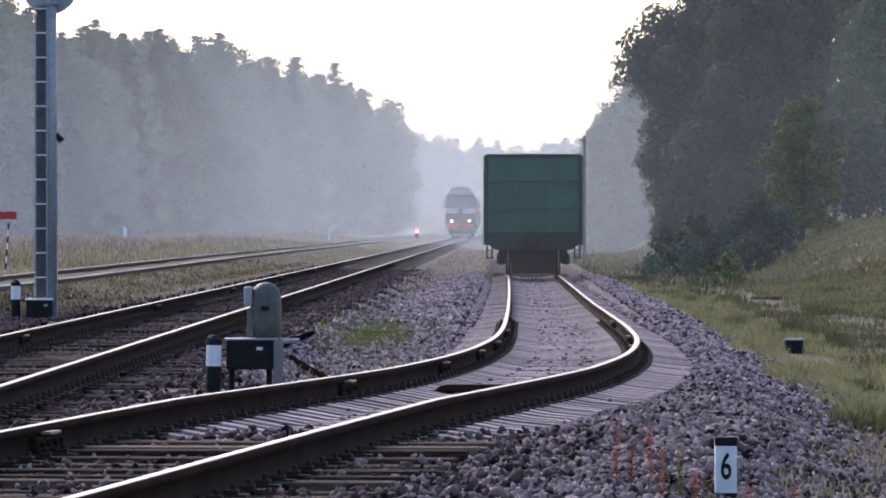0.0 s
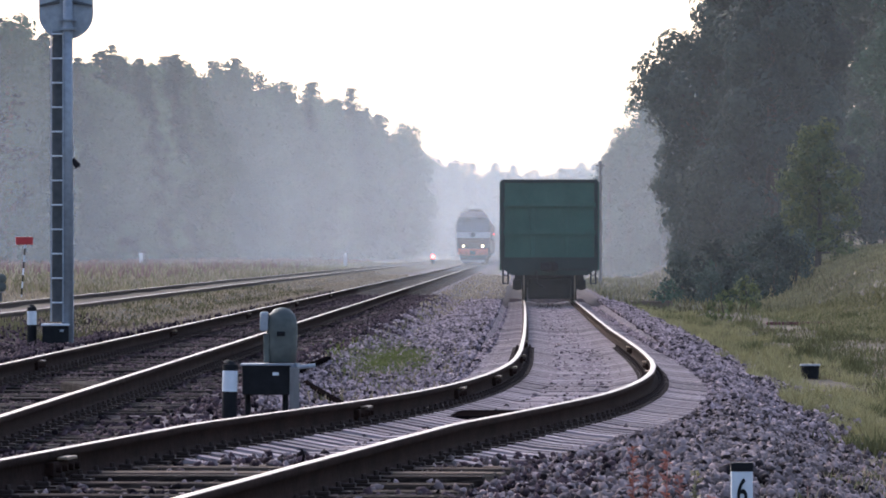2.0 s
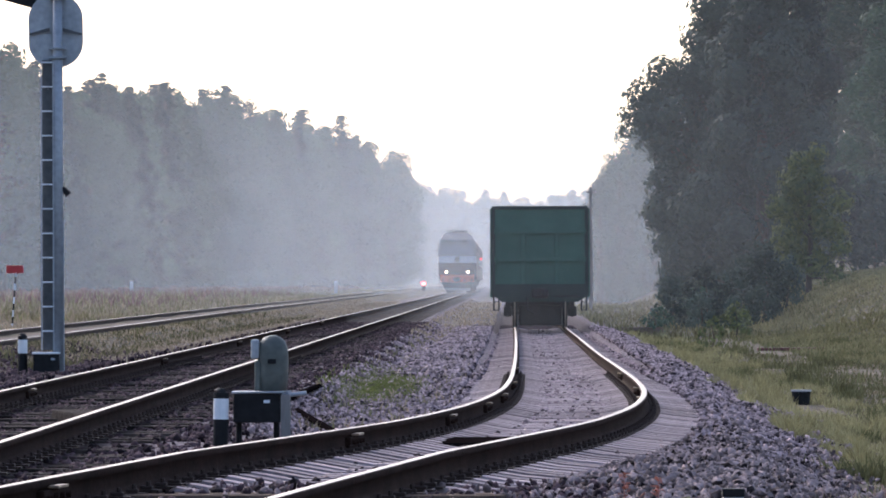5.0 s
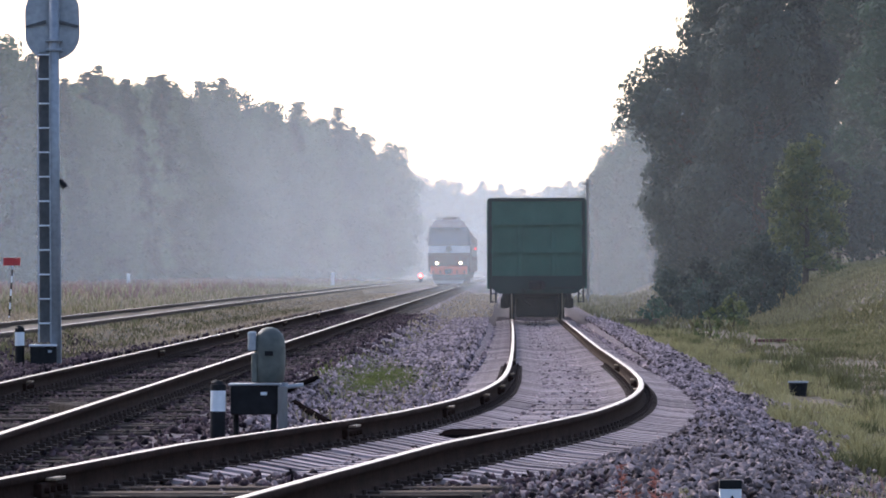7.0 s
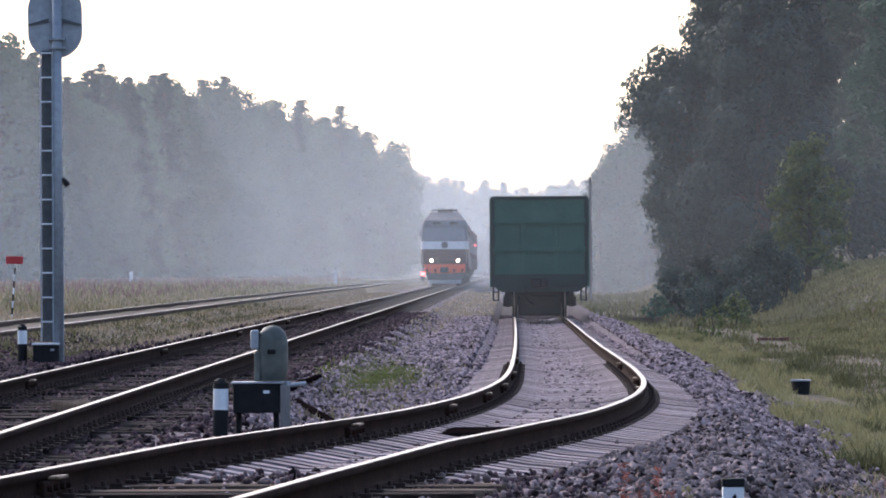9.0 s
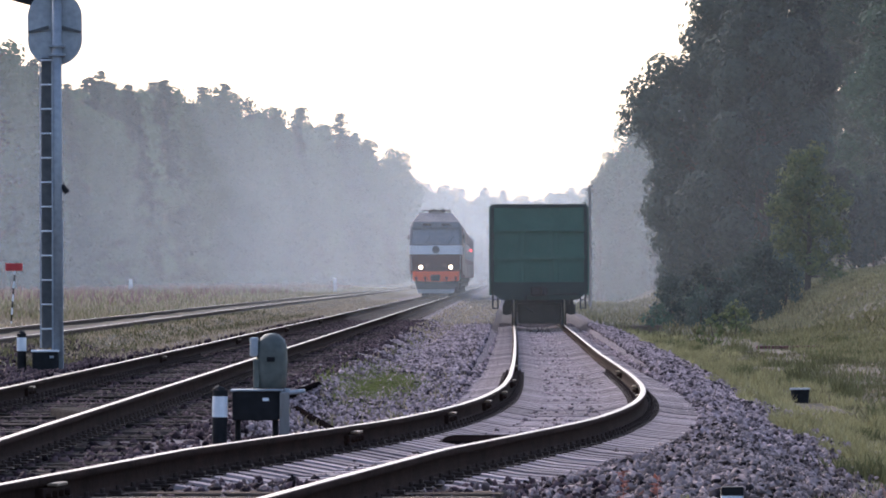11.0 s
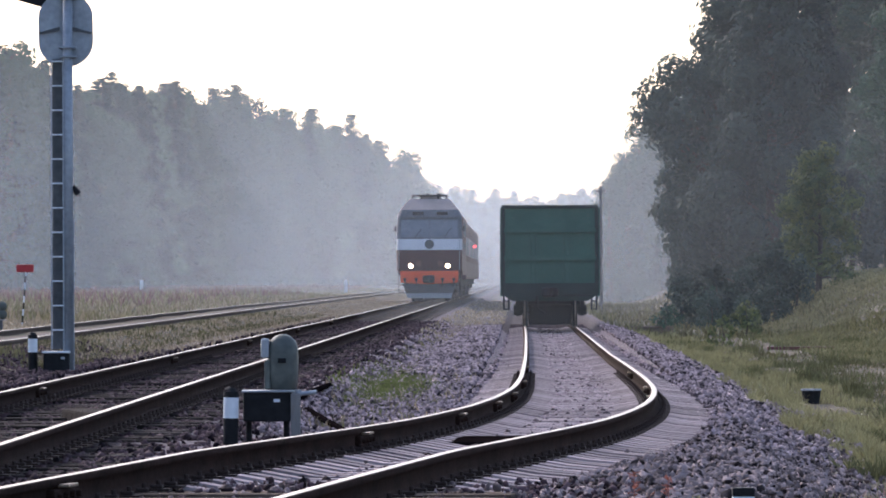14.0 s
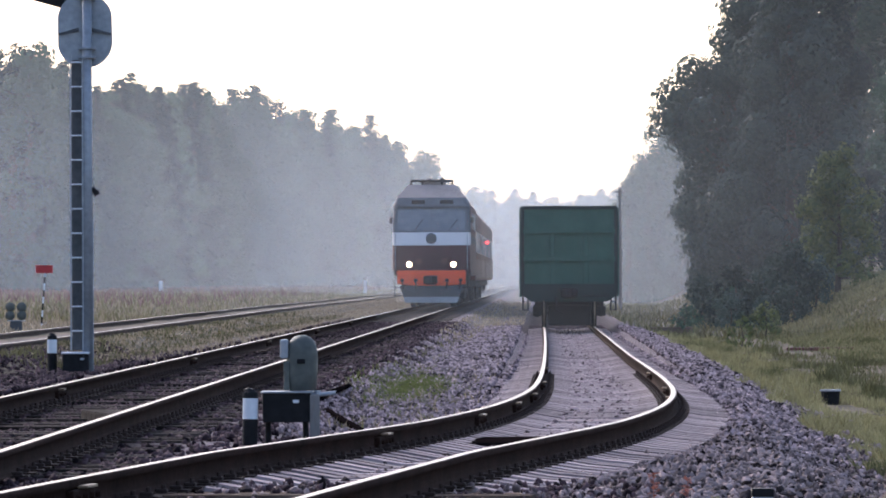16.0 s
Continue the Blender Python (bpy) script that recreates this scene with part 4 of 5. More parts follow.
        for q in (-0.925, 0.925):
            bm = bmesh.new()
            rod(bm, (-1.05, yy + q, 0.475), (1.05, yy + q, 0.475), 0.08)
            for s in (-1, 1):
                rod(bm, (s * 0.73, yy + q, 0.475), (s * 0.86, yy + q, 0.475), 0.475, sides=28)
                rod(bm, (s * 0.71, yy + q, 0.475), (s * 0.74, yy + q, 0.475), 0.50, sides=28)
            part("wheelset", bm, BLACK_IRON, bog)
            for s in (-1, 1):
                bm = bmesh.new()
                rod(bm, (s * 0.775, yy + q, 0.475), (s * 0.83, yy + q, 0.475), 0.478, sides=28)
                part("tread", bm, STEEL, bog, "polished wheel tread")
        # brake beam drawn down almost to the rails, standing in for shade below
        bm = bmesh.new()
        box(bm, -0.68, 0.68, yy - 1.35, yy - 1.2, 0.04, 0.70, 0.08)
        part("brake_beam_shade", bm, BLACK_IRON, bog)
    return w


def rounded(w, zb, zt, r, n=5):
    """Half-outlines mirrored: a box section with a rounded roof."""
    pts = [(w, zb)]
    for i in range(n + 1):
        a = math.pi / 2 * i / n
        pts.append((w - r + r * math.cos(a), zt - r * 0.55 + r * 0.55 * math.sin(a)))
    return pts + [(-x, z) for x, z in pts[::-1]]


LOCO_LEN = 21.7


def locomotive():
    w = empty("diesel_locomotive", pose(0, 0, 0), "maroon diesel passenger locomotive with white stripe and orange bumper", "locomotive")
    B = 1.53

    def band(z0, z1, y0, y1, material, name, parent=w, k0=1.0, k1=1.0, label=""):
        bm = bmesh.new()
        r = 0.16
        def ring(z, k, yf):
            hw = B * k
            return [(-hw, 3.0, z), (-hw, yf + r, z), (-hw + 0.05, yf + 0.05, z), (-hw + r, yf, z), (hw - r, yf, z), (hw - 0.05, yf + 0.05, z), (hw, yf + r, z), (hw, 3.0, z)]
        loft(bm, [ring(z0, k0, y0), ring(z1, k1, y1)])
        return part(name, bm, material, parent, label)

    cab = band(1.45, 2.43, 0.04, 0.0, LOCO_RED, "nose", label="maroon painted nose")
    band(2.43, 2.94, 0.0, 0.10, LOCO_WHITE, "white_stripe", label="white painted stripe")
    band(2.94, 3.96, 0.10, 0.62, LOCO_GREY, "window_band", k1=0.985)
    band(3.96, 4.32, 0.50, 0.78, LOCO_GREY, "brow", k0=1.0, k1=0.90)
    # sloping roof front
    bm = bmesh.new()
    loft(bm, [[(-1.37, 3.4, 4.32), (-1.37, 0.80, 4.32), (1.37, 0.80, 4.32), (1.37, 3.4, 4.32)], [(-0.93, 3.4, 4.84), (-0.93, 1.75, 4.84), (0.93, 1.75, 4.84), (0.93, 3.4, 4.84)]])
    part("roof_front", bm, LOCO_ROOF, w, "dusty brown sloping roof front")
    bm = bmesh.new()
    for x in (-0.85, -0.42, 0.42, 0.85):
        rod(bm, (x, 1.9, 4.74), (x * 0.93, 1.9, 5.0), 0.04)
    rod(bm, (-0.84, 1.9, 5.0), (0.84, 1.9, 5.0), 0.05)
    for s in (-1, 1):
        rod(bm, (s * 0.82, 1.9, 5.0), (s * 0.82, 2.9, 5.0), 0.04)
    box(bm, -0.16, -0.02, 1.85, 2.1, 4.98, 5.10, 0.02)
    box(bm, 0.32, 0.50, 1.85, 2.1, 4.98, 5.10, 0.02)
    part("roof_rail", bm, BLACK_IRON, w, "dark roof rail")
    bm = bmesh.new()
    box(bm, -0.38, 0.55, 2.0, 2.4, 4.84, 4.98, 0.03)
    part("roof_box", bm, LOCO_ROOF, w)
    for x in (-0.52, 0.60):
        bm = bmesh.new()
        box(bm, x - 0.26, x + 0.26, 0.58, 0.78, 4.05, 4.22, 0.02)
        part("roof_vent", bm, BLACK_IRON, w)
    # windscreen: two leaning panes behind the frame
    for x0, x1 in ((-1.33, -0.03), (0.03, 1.33)):
        bm = bmesh.new()
        lo, hi = (3.04, 0.14), (3.84, 0.55)
        loft(bm, [[(x0, lo[1] - 0.012, lo[0]), (x1, lo[1] - 0.012, lo[0]), (x1, lo[1] + 0.04, lo[0]), (x0, lo[1] + 0.04, lo[0])],
                  [(x0, hi[1] - 0.012, hi[0]), (x1, hi[1] - 0.012, hi[0]), (x1, hi[1] + 0.04, hi[0]), (x0, hi[1] + 0.04, hi[0])]])
        pane = part("windscreen", bm, GLASS, w, "pale reflecting windscreen pane")
        bm = bmesh.new()
        rod(bm, ((x0 + x1) / 2, 0.09, 3.0), ((x0 + x1) / 2 + 0.35, 0.30, 3.45), 0.014, sides=6)
        part("wiper", bm, BLACK_IRON, pane)
    bm = bmesh.new()
    rod(bm, (0, -0.03, 2.70), (0, 0.10, 2.70), 0.20, sides=24)
    em = part("emblem", bm, ZINC_DARK, w, "round dark emblem")
    bm = bmesh.new()
    bmesh.ops.create_cone(bm, cap_ends=False, segments=24, radius1=0.22, radius2=0.19, depth=0.05, matrix=pose(0, -0.03, 2.70, 90))
    part("emblem_ring", bm, LOCO_GREY, em)
    for s in (-1, 1):
        bm = bmesh.new()
        rod(bm, (s * 0.87, -0.07, 1.68), (s * 0.87, 0.06, 1.68), 0.19, sides=20)
        hl = part("headlamp", bm, LOCO_RED, w)
        bm = bmesh.new()
        rod(bm, (s * 0.87, -0.085, 1.68), (s * 0.87, -0.06, 1.68), 0.11, sides=20)
        part("lens", bm, LAMP, hl, "bright warm headlamp lens")
        bm = bmesh.new()
        rod(bm, (s * 0.50, -0.05, 1.80), (s * 0.50, 0.05, 1.80), 0.13, sides=16)
        part("marker_lamp", bm, LOCO_BROWN, w)
        bm = bmesh.new()
        box(bm, s * 1.60 - 0.06, s * 1.60 + 0.06, 0.5, 0.62, 3.30, 3.55, 0.03)
        rod(bm, (s * 1.5, 0.6, 3.42), (s * 1.62, 0.58, 3.42), 0.015)
        part("mirror", bm, BLACK_IRON, w)
        bm = bmesh.new()
        rod(bm, (s * 1.42, -0.04, 1.5), (s * 1.42, -0.04, 2.9), 0.016, sides=6)
        part("handrail", bm, ZINC, w)
    bm = bmesh.new()
    slab(bm, [(-1.36, 1.44), (-1.34, 0.90), (-0.5, 0.84), (0.5, 0.84), (1.34, 0.90), (1.36, 1.44)], -0.10, 0.5)
    bmesh.ops.bevel(bm, geom=bm.edges[:], offset=0.03, segments=2, affect="EDGES")
    part("bumper_beam", bm, LOCO_ORANGE, w, "bright orange-red bumper beam")
    for x in (-1.15, -0.62, 0.62, 1.15):
        bm = bmesh.new()
        rod(bm, (x, -0.16, 1.05), (x, -0.08, 1.05), 0.075, sides=12)
        rod(bm, (x, -0.15, 1.02), (x * 0.96, -0.2, 0.70), 0.03, sides=8)
        part("brake_hose", bm, BLACK_IRON, w)
    bm = bmesh.new()
    box(bm, -0.24, 0.24, -0.55, 0.0, 0.88, 1.24, 0.06)
    box(bm, -0.30, 0.02, -0.72, -0.45, 0.90, 1.22, 0.06)
    part("coupler", bm, BLACK_IRON, w, "dark automatic coupler")
    bm = bmesh.new()
    slab(bm, [(-1.25, 0.84), (-1.02, 0.18), (1.02, 0.18), (1.25, 0.84)], -0.06, 0.3)
    plow = part("pilot", bm, ZINC_DARK, w, "dark grey pilot plate above a paler blade")
    bm = bmesh.new()
    slab(bm, [(-1.1, 0.40), (-1.02, 0.17), (1.02, 0.17), (1.1, 0.40)], -0.14, -0.05)
    part("pilot_blade", bm, ZINC, plow)
    for s in (-1, 1):
        bm = bmesh.new()
        for z in (0.45, 0.75):
            box(bm, s * 1.32 - 0.13, s * 1.32 + 0.13, -0.02, 0.25, z, z + 0.03)
        rod(bm, (s * 1.44, 0.1, 0.42), (s * 1.44, 0.1, 1.4), 0.02)
        part("cab_step", bm, BLACK_IRON, w)
    # long body behind the cab
    bm = bmesh.new()
    slab(bm, rounded(B, 1.25, 4.40, 0.8), 3.0, LOCO_LEN)
    body = part("body", bm, LOCO_RED, w, "maroon ribbed body side")
    bm = bmesh.new()
    slab(bm, [(-1.42, 4.08), (-1.30, 4.34), (-0.95, 4.64), (0.95, 4.64), (1.30, 4.34), (1.42, 4.08)], 3.3, LOCO_LEN - 0.05)
    part("roof", bm, LOCO_ROOF, w, "dusty brown roof")
    for yy in (7.0, 13.0):
        bm = bmesh.new()
        box(bm, -0.7, 0.7, yy, yy + 2.6, 4.62, 4.80, 0.05)
        part("roof_hatch", bm, LOCO_ROOF, w)
    for s in (-1, 1):
        for z0, z1, m_ in ((2.55, 2.80, LOCO_GREY), (2.94, 4.0, LOCO_BROWN)):
            bm = bmesh.new()
            box(bm, s * B - 0.02, s * B + 0.02, 3.02, LOCO_LEN - 0.1, z0, z1)
            part("side_panel", bm, m_, body)
        for i in range(5):
            bm = bmesh.new()
            yy = 5.5 + i * 3.0
            box(bm, s * B - 0.04, s * B + 0.04, yy, yy + 0.9, 3.1, 3.75, 0.02)
            part("side_window", bm, GLASS, body)
    bm = bmesh.new()
    box(bm, -1.3, 1.3, 0.5, LOCO_LEN - 0.3, 0.95, 1.45, 0.03)
    part("underframe", bm, BLACK_IRON, w)
    bm = bmesh.new()
    box(bm, -1.2, 1.2, 8.3, 13.4, 0.3, 1.0, 0.1)
    part("fuel_tank", bm, BLACK_IRON, w)
    for yy in (4.6, LOCO_LEN - 4.6):
        bm = bmesh.new()
        for s in (-1, 1):
            box(bm, s * 1.1 - 0.08, s * 1.1 + 0.08, yy - 2.6, yy + 2.6, 0.55, 0.95, 0.04)
        bog = part("bogie", bm, BLACK_IRON, w)
        for q in (-1.9, 0, 1.9):
            bm = bmesh.new()
            rod(bm, (-1.0, yy + q, 0.61), (1.0, yy + q, 0.61), 0.09)
            for s in (-1, 1):
                rod(bm, (s * 0.73, yy + q, 0.61), (s * 0.87, yy + q, 0.61), 0.61, sides=28)
            part("wheelset", bm, BLACK_IRON, bog)
    return w


COACH_LEN = 24.5


def coach():
    w = empty("passenger_coach", pose(0, 0, 0), "weathered red-brown passenger coach behind the locomotive", "passenger coach", "coaches of the train")
    B = 1.50
    bm = bmesh.new()
    slab(bm, rounded(B, 1.05, 4.35, 0.9), 0.3, COACH_LEN - 0.1)
    body = part("body", bm, LOCO_BROWN, w)
    bm = bmesh.new()
    slab(bm, [(-1.30, 4.02), (-0.9, 4.28), (0, 4.40), (0.9, 4.28), (1.30, 4.02)], 0.28, COACH_LEN - 0.08)
    part("roof", bm, LOCO_ROOF, w)
    for s in (-1, 1):
        bm = bmesh.new()
        box(bm, s * B - 0.015, s * B + 0.015, 0.4, COACH_LEN - 0.2, 1.15, 1.95)
        part("lower_panel", bm, LOCO_RED, body)
        for i in range(9):
            bm = bmesh.new()
            yy = 2.6 + i * 2.2
            box(bm, s * B - 0.03, s * B + 0.03, yy, yy + 1.1, 2.25, 3.2, 0.02)
            part("window", bm, GLASS, body)
    bm = bmesh.new()
    box(bm, -0.6, 0.6, -0.05, 0.35, 1.1, 3.5, 0.05)
    part("gangway", bm, BLACK_IRON, w)
    bm = bmesh.new()
    box(bm, -1.2, 1.2, 0.5, COACH_LEN - 0.3, 0.75, 1.06, 0.03)
    part("underframe", bm, BLACK_IRON, w)
    for yy in (3.7, COACH_LEN - 3.7):
        bm = bmesh.new()
        for s in (-1, 1):
            box(bm, s * 1.05 - 0.07, s * 1.05 + 0.07, yy - 1.7, yy + 1.7, 0.45, 0.8, 0.04)
        bog = part("bogie", bm, BLACK_IRON, w)
        for q in (-1.2, 1.2):
            bm = bmesh.new()
            rod(bm, (-1.0, yy + q, 0.475), (1.0, yy + q, 0.475), 0.08)
            for s in (-1, 1):
                rod(bm, (s * 0.73, yy + q, 0.475), (s * 0.86, yy + q, 0.475), 0.475, sides=24)
            part("wheelset", bm, BLACK_IRON, bog)
    return w


# ------------------------------------------------------------------ signals and posts
def tall_signal(x, y):
    g = gz(x, y)
    w = empty("signal_mast", pose(x, y, g), "tall grey railway signal mast with ladder, seen from behind", "railway signal")
    top = 5.6
    bm = bmesh.new()
    rod(bm, (0.06, 0, 0), (0.06, 0, top), 0.072, 0.062, 20)
    part("mast", bm, ZINC, w, "grey painted steel tube", True)
    bm = bmesh.new()
    box(bm, -0.26, 0.08, -0.20, 0.16, -0.2, 0.25, 0.015)
    base = part("foundation", bm, BLACK, w, "black base box with a pale lid")
    bm = bmesh.new()
    box(bm, -0.275, 0.09, -0.215, 0.175, 0.25, 0.275, 0.006)
    part("lid", bm, WHITE, base)
    bm = bmesh.new()
    box(bm, -0.03, 0.02, -0.207, -0.199, 0.17, 0.20)
    part("name_plate", bm, ZINC, base)
    bm = bmesh.new()
    box(bm, -0.165, -0.145, -0.06, -0.03, 0.3, 4.15, 0.004)
    rod(bm, (0.0, -0.05, 0.3), (0.0, -0.05, 4.15), 0.012, sides=6)
    lad = part("ladder", bm, ZINC, w, "narrow steel ladder")
    bm = bmesh.new()
    box(bm, -0.145, 0.0, 0.02, 0.06, 0.3, 4.1, 0.004)
    part("cable_duct", bm, ZINC_DARK, w, "dark cable duct behind the ladder")
    z = 0.55
    while z < 4.1:
        bm = bmesh.new()
        rod(bm, (-0.155, -0.05, z), (0.0, -0.05, z), 0.011, sides=6)
        part("rung", bm, WHITE, lad)
        z += 0.32
    bm = bmesh.new()
    box(bm, 0.115, 0.138, -0.02, 0.02, 0.0, 2.0, 0.006)
    part("side_strip", bm, ZINC, w)
    n = 32
    bm = bmesh.new()
    out = []
    for i in range(n):
        a = 2 * math.pi * i / n
        out.append((0.03 + 0.36 * math.cos(a), 4.49 + (0.15 if math.sin(a) > 0 else -0.15) + 0.34 * math.sin(a)))
    slab(bm, out, 0.09, 0.11)
    head = part("backboard", bm, ZINC, w, "oval grey back of the signal head")
    for z in (4.30, 4.62, 4.94):
        bm = bmesh.new()
        box(bm, -0.10, 0.16, 0.11, 0.36, z - 0.13, z + 0.13, 0.04)
        part("lamp_case", bm, BLACK, head)
    for s in (-1, 1):
        bm = bmesh.new()
        slab(bm, [(0.03 + s * 0.08, 4.48), (0.03 + s * 0.345, 4.43), (0.03 + s * 0.345, 4.455), (0.03 + s * 0.08, 4.53)], 0.05, 0.09)
        part("stiffener", bm, ZINC_DARK, head)
    for z in (4.12, 4.24, 4.88):
        bm = bmesh.new()
        box(bm, -0.05, 0.17, -0.09, 0.10, z, z + 0.03, 0.005)
        part("clamp", bm, ZINC, w)
    bm = bmesh.new()
    rod(bm, (0.12, 0.0, 2.43), (0.20, 0.0, 2.33), 0.03, 0.045)
    part("horn", bm, BLACK, w, "small black horn")
    bm = bmesh.new()
    slab(bm, [(0.0, 4.72), (-1.3, 5.08), (-1.3, 5.22), (0.0, 4.92)], 0.14, 0.50)
    part("bracket", bm, BLACK, w, "dark bracket arm behind the head")
    return w


def dwarf_signal(x, y):
    """Low shunting signal, seen from behind, with its black cable box."""
    g = gz(x, y)
    w = empty("dwarf_signal", pose(x, y, g + 0.12), "low grey shunting signal seen from behind on a black box", "railway signal")
    bm = bmesh.new()
    box(bm, -0.30, 0.10, -0.18, 0.15, 0.14, 0.38, 0.012)
    bx = part("cable_box", bm, BLACK, w, "black cable box")
    bm = bmesh.new()
    box(bm, -0.315, 0.115, -0.20, 0.17, 0.38, 0.395, 0.005)
    part("lid", bm, ZINC, bx)
    bm = bmesh.new()
    box(bm, -0.05, 0.0, -0.188, -0.178, 0.30, 0.325)
    part("name_plate", bm, WHITE, bx)
    for q in (-0.26, 0.05):
        bm = bmesh.new()
        rod(bm, (q, 0, -0.25), (q, 0, 0.16), 0.025, sides=8)
        part("foot", bm, BLACK, bx)
    bm = bmesh.new()
    box(bm, 0.09, 0.17, -0.22, -0.14, -0.30, 0.37, 0.012)
    part("side_post", bm, POLE_WOOD, w, "grey weathered side post")
    bm = bmesh.new()
    rings = []
    for z, r in ((0.40, 0.115), (0.52, 0.125), (0.64, 0.13), (0.74, 0.125), (0.80, 0.105), (0.84, 0.065), (0.855, 0.02)):
        rings.append([(0.02 + r * math.cos(2 * math.pi * i / 20), 0.06 + r * math.sin(2 * math.pi * i / 20), z) for i in range(20)])
    loft(bm, rings)
    hd = part("signal_head", bm, SIGNAL_GREY, w, "rounded grey signal head", True)
    bm = bmesh.new()
    box(bm, -0.16, -0.09, -0.02, 0.10, 0.66, 0.82, 0.02)
    part("hood", bm, ZINC, hd)
    bm = bmesh.new()
    box(bm, -0.13, -0.08, -0.02, 0.08, 0.40, 0.64, 0.015)
    part("bracket", bm, SIGNAL_GREY, hd)
    bm = bmesh.new()
    box(bm, -0.02, 0.05, -0.085, -0.06, 0.62, 0.66, 0.008)
    part("latch", bm, BLACK, hd)
    bm = bmesh.new()
    rod(bm, (0.10, -0.1, 0.36), (0.30, -0.1, 0.38), 0.018, sides=8)
    rod(bm, (0.15, -0.1, 0.36), (0.15, -0.1, 0.40), 0.025, sides=8)
    part("pipe", bm, ZINC, w)
    return w


def marker_post(x, y, h, lean=0.0):
    """Black and white limit post with a slanted top."""
    g = gz(x, y)
    w = empty("limit_post", pose(x, y, g, 0, lean, 0), "short post painted black and white beside the track", "marker post", "limit posts")
    bm = bmesh.new()
    rod(bm, (0, 0, -0.15), (0, 0, h * 0.50), 0.062, sides=16)
    part("lower_part", bm, BLACK, w)
    bm = bmesh.new()
    rod(bm, (0, 0, h * 0.50), (0, 0, h * 0.84), 0.0625, sides=16)
    part("white_band", bm, WHITE, w, "white painted band")
    bm = bmesh.new()
    rod(bm, (0, 0, h * 0.84), (0, 0, h * 0.94), 0.062, sides=16)
    rod(bm, (0, 0, h * 0.94), (0.01, 0, h), 0.062, 0.03, sides=16)
    part("cap", bm, BLACK, w)
    return w


def picket_post(x, y):
    """Numbered concrete picket post."""
    g = gz(x, y)
    w = empty("picket_post", pose(x, y, g), "small white concrete track post with black top and number", "track post")
    bm = bmesh.new()
    box(bm, -0.055, 0.055, -0.05, 0.05, -0.2, 0.30, 0.006)
    part("shaft", bm, WHITE, w)
    bm = bmesh.new()
    box(bm, -0.057, 0.057, -0.052, 0.052, 0.30, 0.345, 0.006)
    part("black_top", bm, BLACK, w, "black painted top")
    bm = bmesh.new()
    box(bm, -0.056, 0.056, -0.051, 0.051, -0.2, 0.06, 0.004)
    part("black_foot", bm, BLACK, w, "black painted foot")
    cu = bpy.data.curves.new("number", "FONT")
    cu.body, cu.size, cu.align_x, cu.align_y, cu.extrude, cu.offset = "6", 0.19, "CENTER", "CENTER", 0.001, 0.003
    tmp = new("number_text", cu)
    me = bpy.data.meshes.new_from_object(tmp.evaluated_get(bpy.context.evaluated_depsgraph_get()))
    bpy.data.objects.remove(tmp)
    me.materials.clear()
    me.materials.append(BLACK)
    ob = new("number", me)
    ob.parent = w
    ob.matrix_basis = Matrix.LocRotScale((0, -0.0525, 0.19), Euler((radians(90), 0, 0)), (0.62, 1.0, 1))
    tagged(ob, "black painted number 6")
    return w


def cable_stub(x, y):
    w = empty("cable_stub", pose(x, y, gz(x, y)), "short black cable marker stub with pale lid in grass", "marker")
    bm = bmesh.new()
    rod(bm, (0, 0, -0.1), (0, 0, 0.20), 0.11, 0.14, 16)
    part("body", bm, BLACK, w)
    bm = bmesh.new()
    rod(bm, (0, 0, 0.20), (0, 0, 0.225), 0.15, sides=16)
    part("lid", bm, ZINC, w)
    return w


def red_board(x, y):
    w = empty("warning_board", Matrix.LocRotScale((x, y, gz(x, y)), None, (0.6, 0.6, 0.6)), "small red board on a thin black and white pole", "sign")
    for i in range(9):
        bm = bmesh.new()
        rod(bm, (0.02 * i, 0, -0.1 + i * 0.28), (0.02 * (i + 1), 0, -0.1 + (i + 1) * 0.28), 0.035, sides=8)
        part("pole_section", bm, BLACK if i % 2 else WHITE, w)
    bm = bmesh.new()
    box(bm, -0.22, 0.50, -0.05, -0.02, 2.30, 2.62, 0.01)
    part("board", bm, RED, w, "red painted board")
    return w


def twin_dwarf(x, y):
    w = empty("twin_dwarf_signal", Matrix.LocRotScale((x, y, gz(x, y)), None, (0.44, 0.44, 0.44)), "low four-lamp shunting signal seen from behind", "railway signal")
    bm = bmesh.new()
    box(bm, -0.32, 0.32, -0.15, 0.15, 0.02, 0.55, 0.03)
    bs = part("base", bm, ZINC_DARK, w)
    bm = bmesh.new()
    box(bm, -0.5, 0.5, -0.17, 0.17, 0.55, 0.59, 0.01)
    part("plate", bm, ZINC, bs)
    for px in (-0.31, 0.31):
        for z in (0.85, 1.30):
            bm = bmesh.new()
            rod(bm, (px, -0.10, z), (px, 0.25, z), 0.26, 0.22, 20)
            ball(bm, (px, -0.10, z), 0.25, 0.12, 0.25)
            part("lamp_case", bm, SIGNAL_GREY, w, "", True)
    return w


def lit_dwarf(x, y):
    w = empty("red_dwarf_signal", pose(x, y, gz(x, y)), "low black signal showing a red light", "railway signal")
    bm = bmesh.new()
    box(bm, -0.18, 0.18, 0.0, 0.25, 0.1, 0.90, 0.06)
    hd = part("case", bm, BLACK, w)
    bm = bmesh.new()
    rod(bm, (0, -0.03, 0.66), (0, 0.01, 0.66), 0.17, sides=16)
    part("lens", bm, RED_LAMP, hd, "glowing red lens")
    bm = bmesh.new()
    rod(bm, (0, 0.1, -0.2), (0, 0.1, 0.25), 0.08)
    part("foot", bm, BLACK, w)
    return w


